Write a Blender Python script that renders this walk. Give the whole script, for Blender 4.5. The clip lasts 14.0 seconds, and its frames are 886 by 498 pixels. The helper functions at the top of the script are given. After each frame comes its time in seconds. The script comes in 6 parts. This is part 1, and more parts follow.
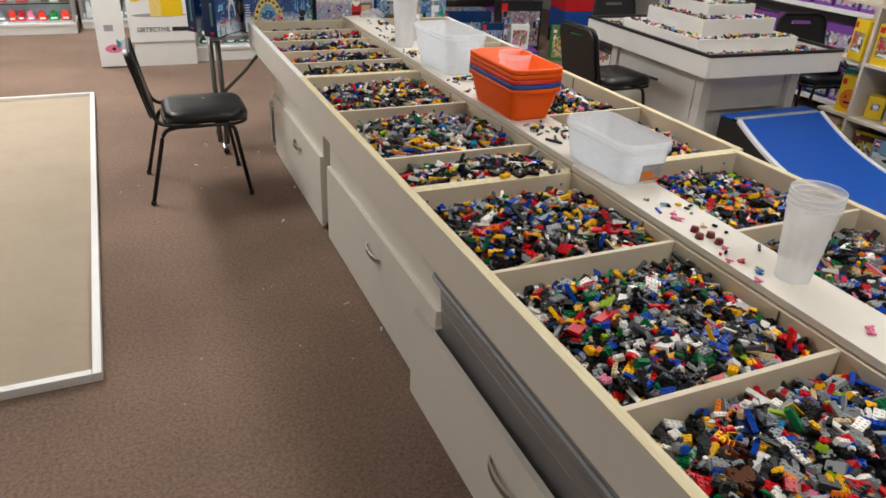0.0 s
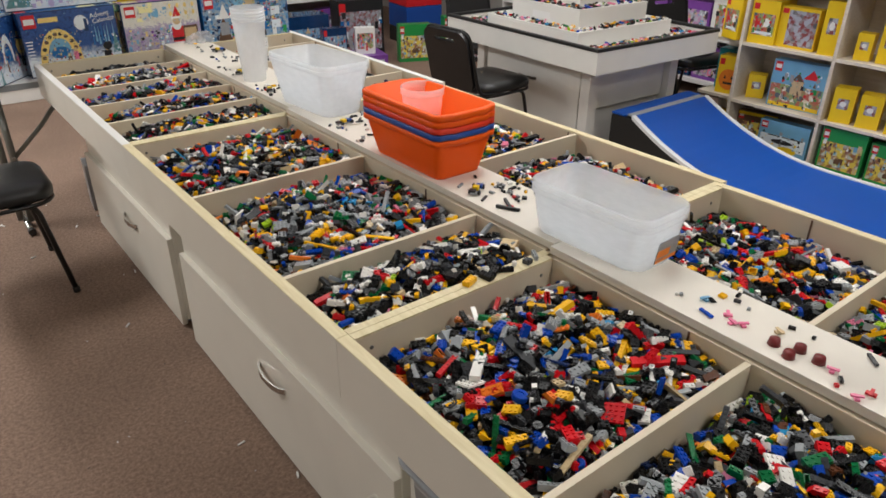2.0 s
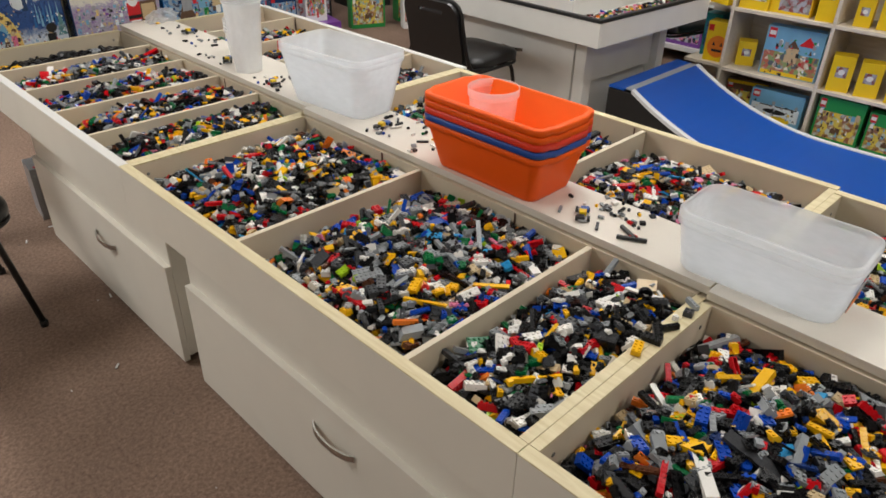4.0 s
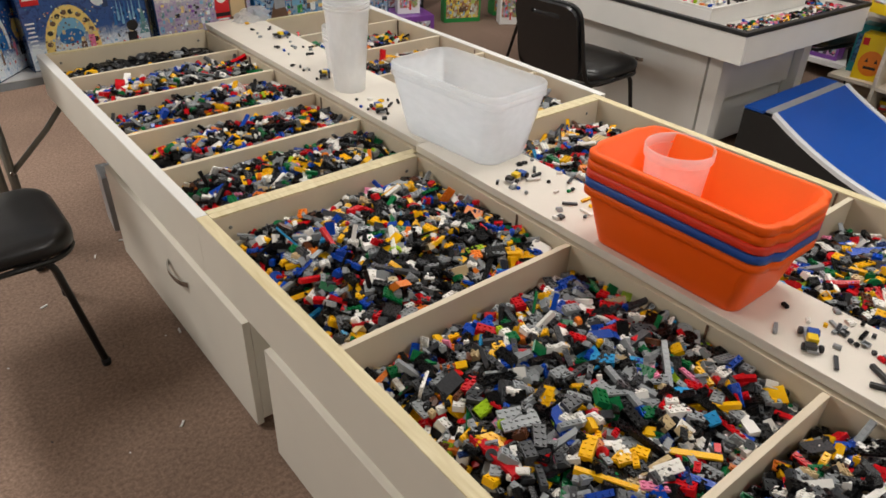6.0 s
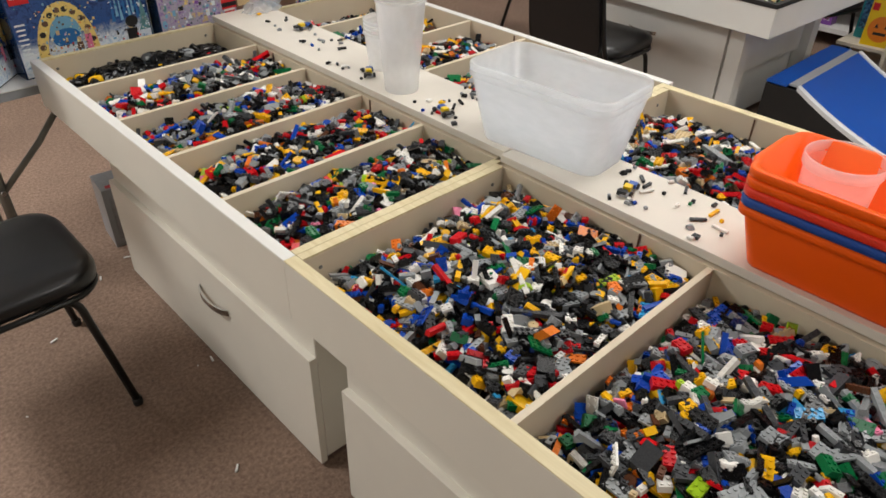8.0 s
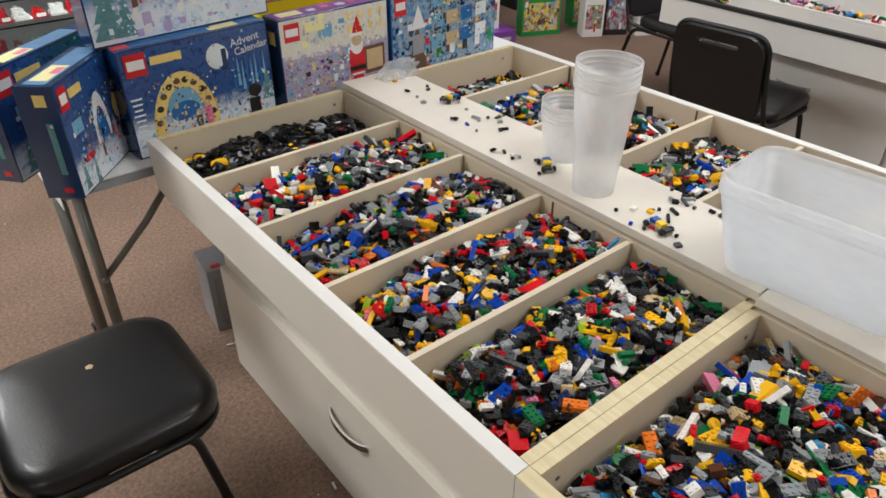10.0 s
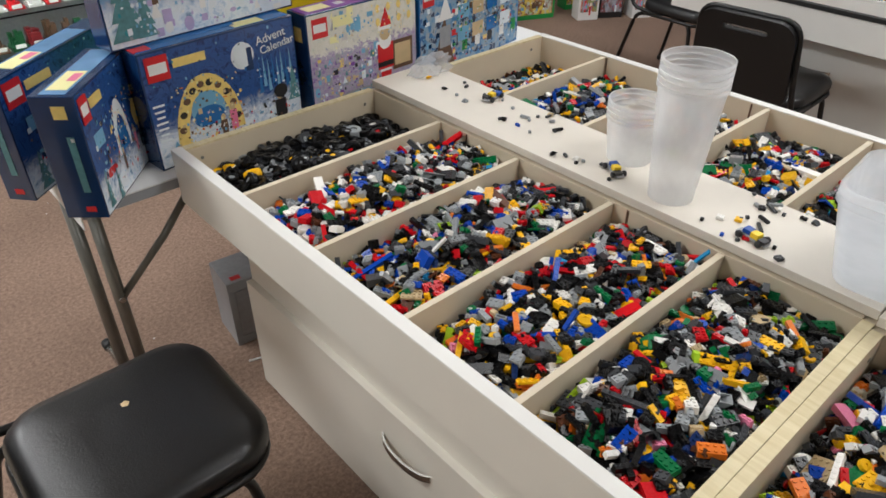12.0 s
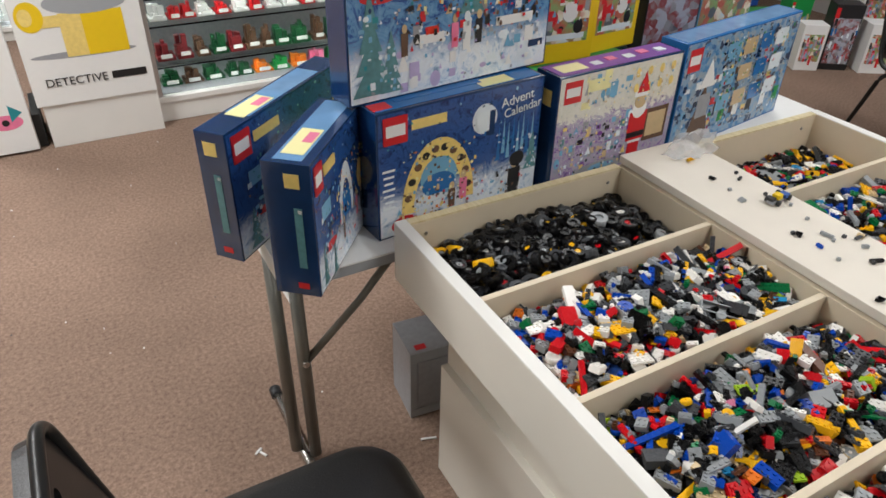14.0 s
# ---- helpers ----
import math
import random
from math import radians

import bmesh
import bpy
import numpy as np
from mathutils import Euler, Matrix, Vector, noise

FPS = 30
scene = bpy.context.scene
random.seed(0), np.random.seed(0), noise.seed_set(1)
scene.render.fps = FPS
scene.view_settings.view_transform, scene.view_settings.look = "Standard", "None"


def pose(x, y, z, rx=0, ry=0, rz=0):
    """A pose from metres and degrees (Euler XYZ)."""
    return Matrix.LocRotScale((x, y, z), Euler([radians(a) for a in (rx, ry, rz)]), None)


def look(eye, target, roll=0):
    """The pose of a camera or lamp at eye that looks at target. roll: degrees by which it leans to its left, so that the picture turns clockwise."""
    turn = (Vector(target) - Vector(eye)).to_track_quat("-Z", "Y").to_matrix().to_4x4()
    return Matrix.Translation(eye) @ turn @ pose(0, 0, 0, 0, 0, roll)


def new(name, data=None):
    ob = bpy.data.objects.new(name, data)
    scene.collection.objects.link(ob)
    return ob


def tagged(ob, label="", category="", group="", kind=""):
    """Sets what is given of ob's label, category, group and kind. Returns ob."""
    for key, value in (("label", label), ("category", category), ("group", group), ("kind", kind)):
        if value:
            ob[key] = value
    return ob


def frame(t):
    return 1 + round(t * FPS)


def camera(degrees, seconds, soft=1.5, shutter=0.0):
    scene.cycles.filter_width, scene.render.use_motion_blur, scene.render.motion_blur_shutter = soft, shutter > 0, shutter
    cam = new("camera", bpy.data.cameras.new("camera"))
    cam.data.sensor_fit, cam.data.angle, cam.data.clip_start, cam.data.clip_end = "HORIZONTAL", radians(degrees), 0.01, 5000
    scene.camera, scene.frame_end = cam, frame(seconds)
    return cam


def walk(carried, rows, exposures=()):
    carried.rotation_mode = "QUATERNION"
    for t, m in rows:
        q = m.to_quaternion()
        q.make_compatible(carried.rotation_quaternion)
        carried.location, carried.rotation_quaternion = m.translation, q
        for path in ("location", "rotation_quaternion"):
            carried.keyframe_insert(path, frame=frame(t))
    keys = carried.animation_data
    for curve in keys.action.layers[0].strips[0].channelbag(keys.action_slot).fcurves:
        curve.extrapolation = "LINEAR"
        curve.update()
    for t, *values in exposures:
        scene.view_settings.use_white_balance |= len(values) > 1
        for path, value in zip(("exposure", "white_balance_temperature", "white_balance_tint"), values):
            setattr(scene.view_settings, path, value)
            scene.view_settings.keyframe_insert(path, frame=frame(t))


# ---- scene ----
cam = camera(64.4, 14.0, soft=1.6)
PATH = [
    (0, (0.045, 3.897, 1.529), (0.779, 5.512, 0.606), 2.9),
    (0.5, (0.068, 4.121, 1.53), (0.947, 5.662, 0.607), 2.9),
    (1, (0.079, 4.31, 1.522), (1.118, 5.724, 0.561), 2.1),
    (1.5, (0.104, 4.439, 1.505), (1.15, 5.847, 0.544), 2.5),
    (2, (0.192, 4.631, 1.502), (1.283, 6.023, 0.568), 0.4),
    (2.2, (0.211, 4.68, 1.498), (1.328, 6.051, 0.564), 0.7),
    (4.3, (0.112, 5.223, 1.515), (1.333, 6.418, 0.475), 1.2),
    (4.5, (0.138, 5.272, 1.512), (1.318, 6.521, 0.489), 0.7),
    (5, (0.23, 5.403, 1.521), (1.374, 6.718, 0.541), 0.0),
    (5.5, (0.287, 5.495, 1.507), (1.378, 6.814, 0.473), 0.5),
    (6, (0.289, 5.572, 1.493), (1.362, 6.874, 0.419), 1.7),
    (6.5, (0.278, 5.685, 1.493), (1.373, 6.948, 0.395), 1.2),
    (7, (0.265, 5.779, 1.492), (1.363, 7.003, 0.353), 1.0),
    (7.5, (0.24, 5.851, 1.497), (1.374, 7.028, 0.343), 1.3),
    (8, (0.193, 5.921, 1.492), (1.334, 7.101, 0.349), 1.2),
    (8.5, (0.175, 5.997, 1.485), (1.248, 7.201, 0.303), 2.0),
    (9, (0.211, 6.114, 1.494), (1.221, 7.439, 0.388), 1.0),
    (9.2, (0.24, 6.193, 1.5), (1.251, 7.53, 0.408), 0.7),
    (11.3, (0.233, 6.576, 1.483), (1.374, 7.768, 0.353), -0.7),
    (11.5, (0.215, 6.597, 1.485), (1.355, 7.787, 0.352), -0.7),
    (12, (0.183, 6.638, 1.486), (1.284, 7.863, 0.351), 0.1),
    (12.5, (0.203, 6.717, 1.48), (1.254, 7.983, 0.344), 0.1),
    (13, (0.243, 6.849, 1.492), (1.208, 8.171, 0.342), -1.2),
    (13.5, (0.265, 6.961, 1.496), (1.209, 8.353, 0.414), -0.7),
    (14, (0.187, 7.045, 1.496), (1.012, 8.482, 0.377), 1.5),
]
walk(cam, [(t, look(eye, target, roll)) for t, eye, target, roll in PATH],
     [(0.0, -0.04, 6250, 10), (2.2, -0.04, 6250, 10), (4.5, -0.1, 6400, 10), (6.5, -0.12, 6500, 11), (8.5, -0.06, 6330, 10), (11.5, -0.1, 6080, 10), (14.0, -0.02, 6130, 10)])

# ---- world and lamps ----
world = bpy.data.worlds.new("world")
scene.world = world
world.use_nodes = True
world.node_tree.nodes["Background"].inputs[0].default_value = (0.75, 0.85, 1.0, 1)
world.node_tree.nodes["Background"].inputs[1].default_value = 0.15
CEIL = 2.9
# the last lamp is an added fill, out of view, for the cabinet fronts
LAMPS = [(1.5, 3.6, 29), (1.9, 6.4, 25), (2.6, 9.4, 21), (-0.9, 9.2, 72), (-0.9, 11.6, 66), (3.9, 5.4, 18), (3.9, 8.0, 22), (-1.8, 8.5, 14), (-2.7, 5.0, 20)]


def lamp(x, y, watts):
    data = bpy.data.lights.new("fluorescent_lamp", "AREA")
    data.shape, data.size, data.size_y, data.energy, data.color = "RECTANGLE", 0.55, 1.15, watts, (1.0, 0.965, 0.912)
    ob = new("fluorescent_lamp", data)
    ob.matrix_world = pose(x, y, CEIL - 0.03)


for x, y, watts in LAMPS:
    lamp(x, y, watts)

# ---- materials ----
def base_material(name):
    m = bpy.data.materials.new(name)
    m.use_nodes = True
    return m, m.node_tree.nodes, m.node_tree.links, m.node_tree.nodes["Principled BSDF"]


def plain(name, color, rough=0.5, metal=0.0, scale=40.0, vary=0.12, bump=0.0, stain=0.0, coat=0.0):
    """A surface of one paint with grain, soft stains and a little relief."""
    m, n, l, p = base_material(name)
    p.inputs["Roughness"].default_value, p.inputs["Metallic"].default_value = rough, metal
    p.inputs["Coat Weight"].default_value = coat
    co = n.new("ShaderNodeTexCoord")
    fine, wide = n.new("ShaderNodeTexNoise"), n.new("ShaderNodeTexNoise")
    fine.inputs["Scale"].default_value, wide.inputs["Scale"].default_value = scale, 3.0
    fine.inputs["Detail"].default_value = 5
    for t in (fine, wide):
        l.new(co.outputs["Object"], t.inputs["Vector"])
    mix = n.new("ShaderNodeMix")
    mix.data_type = "RGBA"
    mix.inputs["A"].default_value = (*[c * (1 - vary) for c in color], 1)
    mix.inputs["B"].default_value = (*[min(1, c * (1 + vary)) for c in color], 1)
    l.new(fine.outputs["Fac"], mix.inputs["Factor"])
    out = mix.outputs["Result"]
    if stain:
        ramp = n.new("ShaderNodeMapRange")
        ramp.inputs["From Min"].default_value, ramp.inputs["From Max"].default_value = 0.5, 0.75
        ramp.inputs["To Max"].default_value = stain
        l.new(wide.outputs["Fac"], ramp.inputs["Value"])
        dirt = n.new("ShaderNodeMix")
        dirt.data_type = "RGBA"
        dirt.inputs["B"].default_value = (*[c * 0.45 for c in color], 1)
        l.new(ramp.outputs["Result"], dirt.inputs["Factor"])
        l.new(out, dirt.inputs["A"])
        out = dirt.outputs["Result"]
    l.new(out, p.inputs["Base Color"])
    rr = n.new("ShaderNodeMapRange")
    rr.inputs["To Min"].default_value, rr.inputs["To Max"].default_value = max(0, rough - 0.08), min(1, rough + 0.1)
    l.new(wide.outputs["Fac"], rr.inputs["Value"])
    l.new(rr.outputs["Result"], p.inputs["Roughness"])
    if bump:
        b = n.new("ShaderNodeBump")
        b.inputs["Strength"].default_value, b.inputs["Distance"].default_value = 0.6, bump
        l.new(fine.outputs["Fac"], b.inputs["Height"])
        l.new(b.outputs["Normal"], p.inputs["Normal"])
    return m


def carpet(name, dark, light):
    """Short looped carpet: fibre speckle, tread stains and a woven relief."""
    m, n, l, p = base_material(name)
    p.inputs["Roughness"].default_value = 0.95
    p.inputs["Specular IOR Level"].default_value = 0.15
    co = n.new("ShaderNodeTexCoord")
    loops, speck, wide = n.new("ShaderNodeTexVoronoi"), n.new("ShaderNodeTexNoise"), n.new("ShaderNodeTexNoise")
    loops.inputs["Scale"].default_value = 260
    speck.inputs["Scale"].default_value, speck.inputs["Detail"].default_value, speck.inputs["Roughness"].default_value = 85, 6, 0.85
    wide.inputs["Scale"].default_value, wide.inputs["Detail"].default_value = 1.3, 4
    for t in (loops, speck, wide):
        l.new(co.outputs["Object"], t.inputs["Vector"])
    ramp = n.new("ShaderNodeValToRGB")
    ramp.color_ramp.elements[0].color, ramp.color_ramp.elements[1].color = (*dark, 1), (*light, 1)
    ramp.color_ramp.elements[0].position, ramp.color_ramp.elements[1].position = 0.40, 0.61
    l.new(speck.outputs["Fac"], ramp.inputs["Fac"])
    tread = n.new("ShaderNodeMix")
    tread.data_type, tread.blend_type = "RGBA", "MULTIPLY"
    mr = n.new("ShaderNodeMapRange")
    mr.inputs["From Min"].default_value, mr.inputs["From Max"].default_value = 0.35, 0.7
    mr.inputs["To Min"].default_value, mr.inputs["To Max"].default_value = 0.82, 1.1
    l.new(wide.outputs["Fac"], mr.inputs["Value"])
    tread.inputs["Factor"].default_value = 1
    l.new(ramp.outputs["Color"], tread.inputs["A"])
    l.new(mr.outputs["Result"], tread.inputs["B"])
    l.new(tread.outputs["Result"], p.inputs["Base Color"])
    b = n.new("ShaderNodeBump")
    b.inputs["Strength"].default_value, b.inputs["Distance"].default_value = 0.25, 0.0012
    l.new(loops.outputs["Distance"], b.inputs["Height"])
    l.new(b.outputs["Normal"], p.inputs["Normal"])
    return m


def wood(name, dark, light, axis=1, scale=6.0, rough=0.55):
    """Planed softwood with grain along one axis."""
    m, n, l, p = base_material(name)
    co, mp = n.new("ShaderNodeTexCoord"), n.new("ShaderNodeMapping")
    mp.inputs["Scale"].default_value = [1.2 if k == axis else 14.0 for k in range(3)]
    t = n.new("ShaderNodeTexNoise")
    t.inputs["Scale"].default_value, t.inputs["Detail"].default_value, t.inputs["Distortion"].default_value = scale, 6, 0.8
    l.new(co.outputs["Object"], mp.inputs["Vector"])
    l.new(mp.outputs["Vector"], t.inputs["Vector"])
    ramp = n.new("ShaderNodeValToRGB")
    ramp.color_ramp.elements[0].color, ramp.color_ramp.elements[1].color = (*dark, 1), (*light, 1)
    ramp.color_ramp.elements[0].position, ramp.color_ramp.elements[1].position = 0.3, 0.65
    l.new(t.outputs["Fac"], ramp.inputs["Fac"])
    l.new(ramp.outputs["Color"], p.inputs["Base Color"])
    p.inputs["Roughness"].default_value = rough
    b = n.new("ShaderNodeBump")
    b.inputs["Strength"].default_value, b.inputs["Distance"].default_value = 0.3, 0.001
    l.new(t.outputs["Fac"], b.inputs["Height"])
    l.new(b.outputs["Normal"], p.inputs["Normal"])
    return m


def frosted(name, color, clear=0.45, rough=0.35):
    """Milky thin polypropylene: part clear, part scattering."""
    m, n, l, p = base_material(name)
    p.inputs["Base Color"].default_value = (*color, 1)
    p.inputs["Roughness"].default_value = rough
    tr, tl, m1, m2 = n.new("ShaderNodeBsdfTransparent"), n.new("ShaderNodeBsdfTranslucent"), n.new("ShaderNodeMixShader"), n.new("ShaderNodeMixShader")
    tr.inputs["Color"].default_value = (*[0.75 + 0.25 * c for c in color], 1)
    tl.inputs["Color"].default_value = (*color, 1)
    noise_ = n.new("ShaderNodeTexNoise")
    noise_.inputs["Scale"].default_value = 9
    mr = n.new("ShaderNodeMapRange")
    mr.inputs["To Min"].default_value, mr.inputs["To Max"].default_value = clear - 0.04, clear + 0.04
    l.new(noise_.outputs["Fac"], mr.inputs["Value"])
    m1.inputs[0].default_value = 0.55
    l.new(p.outputs[0], m1.inputs[1])
    l.new(tl.outputs[0], m1.inputs[2])
    l.new(mr.outputs["Result"], m2.inputs[0])
    l.new(m1.outputs[0], m2.inputs[1])
    l.new(tr.outputs[0], m2.inputs[2])
    l.new(m2.outputs[0], n["Material Output"].inputs["Surface"])
    return m


def glass(name):
    m, n, l, p = base_material(name)
    p.inputs["Base Color"].default_value = (0.95, 1, 0.98, 1)
    p.inputs["Roughness"].default_value, p.inputs["Transmission Weight"].default_value, p.inputs["IOR"].default_value = 0.02, 1.0, 1.05
    return m


def glowing(name, color, strength):
    m, n, l, p = base_material(name)
    p.inputs["Base Color"].default_value = (0.8, 0.8, 0.8, 1)
    p.inputs["Emission Color"].default_value, p.inputs["Emission Strength"].default_value = (*color, 1), strength
    return m


PALETTE = [  # share, colour: moulded plastic of toy bricks
    (0.37, (0.004, 0.004, 0.0045)), (0.12, (0.055, 0.058, 0.063)), (0.145, (0.3, 0.32, 0.33)), (0.105, (0.87, 0.85, 0.8)),
    (0.095, (0.58, 0.006, 0.012)), (0.10, (0.9, 0.5, 0.006)), (0.08, (0.004, 0.06, 0.42)), (0.05, (0.004, 0.15, 0.045)),
    (0.02, (0.78, 0.2, 0.02)), (0.03, (0.6, 0.46, 0.26)), (0.02, (0.1, 0.035, 0.015)), (0.012, (0.35, 0.55, 0.02)),
    (0.015, (0.01, 0.03, 0.12)), (0.008, (0.8, 0.25, 0.4)), (0.01, (0.03, 0.3, 0.6))]


FEW = [0.25, 0.25, 0.23, 0.06, 0.05, 0.04, 0.06, 0.02, 0.01, 0.01, 0.015, 0.005, 0.005, 0.002, 0.003]  # shares among pieces left lying about


def brick_plastic(name, per_object, shares=None):
    """Glossy moulded plastic whose colour is the brick's own."""
    m, n, l, p = base_material(name)
    p.inputs["Roughness"].default_value = 0.28
    p.inputs["Specular IOR Level"].default_value = 0.24
    if per_object:
        info, ramp = n.new("ShaderNodeObjectInfo"), n.new("ShaderNodeValToRGB")
        ramp.color_ramp.interpolation = "CONSTANT"
        at = 0.0
        for k, (usual, c) in enumerate(PALETTE):
            e = ramp.color_ramp.elements[k] if k < 2 else ramp.color_ramp.elements.new(at)
            e.position, e.color = at, (*c, 1)
            at = min(0.999, at + (shares[k] if shares else usual))
        l.new(info.outputs["Random"], ramp.inputs["Fac"])
        source = ramp.outputs["Color"]
    else:
        a = n.new("ShaderNodeAttribute")
        a.attribute_name = "tint"
        source = a.outputs["Color"]
    scuff = n.new("ShaderNodeTexNoise")
    scuff.inputs["Scale"].default_value, scuff.inputs["Detail"].default_value = 220, 3
    mr = n.new("ShaderNodeMapRange")
    mr.inputs["To Min"].default_value, mr.inputs["To Max"].default_value = 0.16, 0.4
    l.new(scuff.outputs["Fac"], mr.inputs["Value"])
    l.new(mr.outputs["Result"], p.inputs["Roughness"])
    l.new(source, p.inputs["Base Color"])
    return m


def printed(name, colors, scale=25.0, rough=0.3):
    """Busy printed card: patches of several inks at two sizes."""
    m, n, l, p = base_material(name)
    co = n.new("ShaderNodeTexCoord")
    v, w = n.new("ShaderNodeTexVoronoi"), n.new("ShaderNodeTexNoise")
    v.inputs["Scale"].default_value = scale
    w.inputs["Scale"].default_value, w.inputs["Detail"].default_value = scale * 0.5, 4
    add = n.new("ShaderNodeMix")
    add.data_type = "RGBA"
    add.inputs["Factor"].default_value = 0.55
    l.new(co.outputs["Object"], v.inputs["Vector"])
    l.new(co.outputs["Object"], w.inputs["Vector"])
    l.new(v.outputs["Color"], add.inputs["A"])
    l.new(w.outputs["Color"], add.inputs["B"])
    ramp = n.new("ShaderNodeValToRGB")
    ramp.color_ramp.interpolation = "EASE"
    for k, c in enumerate(colors):
        e = ramp.color_ramp.elements[k] if k < 2 else ramp.color_ramp.elements.new(0.5)
        e.position, e.color = 0.0 if k == 0 else 0.28 + 0.44 * (k - 1) / max(1, len(colors) - 1), (*c, 1)
    l.new(add.outputs["Result"], ramp.inputs["Fac"])
    l.new(ramp.outputs["Color"], p.inputs["Base Color"])
    p.inputs["Roughness"].default_value = rough
    return m


def scene_print(name, high, low, level, soft=0.03, scale=26.0):
    """A printed winter picture: inks of the sky above, inks of the snow below, blurred into each other at the height level."""
    m, n, l, p = base_material(name)
    co, sep = n.new("ShaderNodeTexCoord"), n.new("ShaderNodeSeparateXYZ")
    l.new(co.outputs["Object"], sep.inputs["Vector"])
    layers = []
    for colors, size, warp in ((high, scale, 2.2), (low, scale * 1.5, 1.4)):
        t, ramp = n.new("ShaderNodeTexNoise"), n.new("ShaderNodeValToRGB")
        t.inputs["Scale"].default_value, t.inputs["Detail"].default_value, t.inputs["Roughness"].default_value, t.inputs["Distortion"].default_value = size, 9, 0.72, warp
        l.new(co.outputs["Object"], t.inputs["Vector"])
        for k, c in enumerate(colors):
            e = ramp.color_ramp.elements[k] if k < 2 else ramp.color_ramp.elements.new(0.5)
            e.position, e.color = 0.32 + 0.36 * k / (len(colors) - 1), (*c, 1)
        l.new(t.outputs["Fac"], ramp.inputs["Fac"])
        layers.append((t, ramp))
    wobble = n.new("ShaderNodeMath")
    wobble.operation = "MULTIPLY_ADD"
    wobble.inputs[1].default_value = 0.12
    l.new(layers[0][0].outputs["Fac"], wobble.inputs[0])
    l.new(sep.outputs["Z"], wobble.inputs[2])
    edge, mix = n.new("ShaderNodeMapRange"), n.new("ShaderNodeMix")
    edge.interpolation_type = "SMOOTHSTEP"
    edge.inputs["From Min"].default_value, edge.inputs["From Max"].default_value = level + 0.06 - soft, level + 0.06 + soft
    l.new(wobble.outputs[0], edge.inputs["Value"])
    mix.data_type = "RGBA"
    l.new(edge.outputs["Result"], mix.inputs["Factor"])
    l.new(layers[1][1].outputs["Color"], mix.inputs["A"])
    l.new(layers[0][1].outputs["Color"], mix.inputs["B"])
    l.new(mix.outputs["Result"], p.inputs["Base Color"])
    p.inputs["Roughness"].default_value, p.inputs["Coat Weight"].default_value = 0.26, 0.3
    return m


DUSK = [(0.006, 0.012, 0.06), (0.012, 0.035, 0.15), (0.03, 0.1, 0.32), (0.1, 0.26, 0.5), (0.02, 0.05, 0.18)]
SNOWY = [(0.22, 0.34, 0.5), (0.55, 0.68, 0.82), (0.82, 0.88, 0.94), (0.45, 0.5, 0.58), (0.75, 0.8, 0.84)]
GATE_PRINT = scene_print("golden_arch_print", DUSK, SNOWY, 0.085)
SLEIGH_PRINT = scene_print("moonlit_sleigh_print", DUSK, SNOWY, 0.07)
STREET_PRINT = scene_print("lit_street_print", DUSK + [(0.5, 0.42, 0.2), (0.2, 0.4, 0.6)], SNOWY, 0.085, 0.035, 20.0)
TOWN_PRINT = scene_print("winter_town_print", [(0.5, 0.56, 0.55), (0.72, 0.7, 0.6), (0.62, 0.66, 0.42), (0.78, 0.76, 0.72)], [(0.1, 0.08, 0.2), (0.34, 0.22, 0.5), (0.5, 0.45, 0.55), (0.55, 0.45, 0.15), (0.2, 0.3, 0.45)], 0.165, 0.006, 34.0)
CARPET = carpet("brown_carpet", (0.178, 0.118, 0.087), (0.335, 0.234, 0.177))
WALLP = plain("wall_paint", (0.46, 0.44, 0.41), 0.7, vary=0.04, stain=0.1)
TILE = plain("ceiling_tile_board", (0.58, 0.57, 0.55), 0.9, scale=300, vary=0.1, bump=0.002)
MELA = plain("white_melamine", (0.8, 0.765, 0.675), 0.38, vary=0.03, scale=9, stain=0.1)
WHITE = plain("white_paint", (0.78, 0.77, 0.73), 0.4, vary=0.03, scale=9, stain=0.12)
CREAM = plain("bin_board", (0.68, 0.59, 0.44), 0.5, vary=0.07, scale=12, stain=0.16)
PINE = wood("raw_edge_wood", (0.62, 0.52, 0.29), (0.74, 0.65, 0.42))
PLANKM = plain("worn_white_board", (0.74, 0.69, 0.6), 0.45, vary=0.05, scale=16, stain=0.14)
SHELFM = wood("pale_shelf_board", (0.62, 0.54, 0.43), (0.72, 0.65, 0.54), axis=1)
VINYL = plain("black_vinyl", (0.009, 0.009, 0.0095), 0.36, scale=260, vary=0.3, bump=0.0008, coat=0.12)
BLACKM = plain("black_steel", (0.012, 0.012, 0.012), 0.35, 0.2, vary=0.2)
GREYM = plain("grey_enamel_steel", (0.22, 0.22, 0.2), 0.35, 0.6, vary=0.1)
CHROME = plain("brushed_nickel", (0.62, 0.62, 0.6), 0.25, 1.0, vary=0.05)
ORANGE = plain("orange_plastic", (0.95, 0.115, 0.002), 0.42, vary=0.03, scale=20)
for node in ORANGE.node_tree.nodes:
    if node.type == "BSDF_PRINCIPLED":
        node.inputs["Specular IOR Level"].default_value = 0.28
REDOR = plain("red_orange_plastic", (0.8, 0.04, 0.012), 0.4, vary=0.03, scale=20)
BLUEP = plain("blue_plastic", (0.012, 0.075, 0.36), 0.38, vary=0.03, scale=20)
MILKY = frosted("milky_plastic", (0.96, 0.98, 1.0), 0.56, 0.22)
CUPM = frosted("clear_cup_plastic", (0.95, 0.96, 0.97), 0.42, 0.2)
PINKISH = frosted("pale_tub_plastic", (0.96, 0.86, 0.85), 0.45, 0.2)
GREYBIN = frosted("smoky_drawer_plastic", (0.62, 0.6, 0.59), 0.1, 0.25)
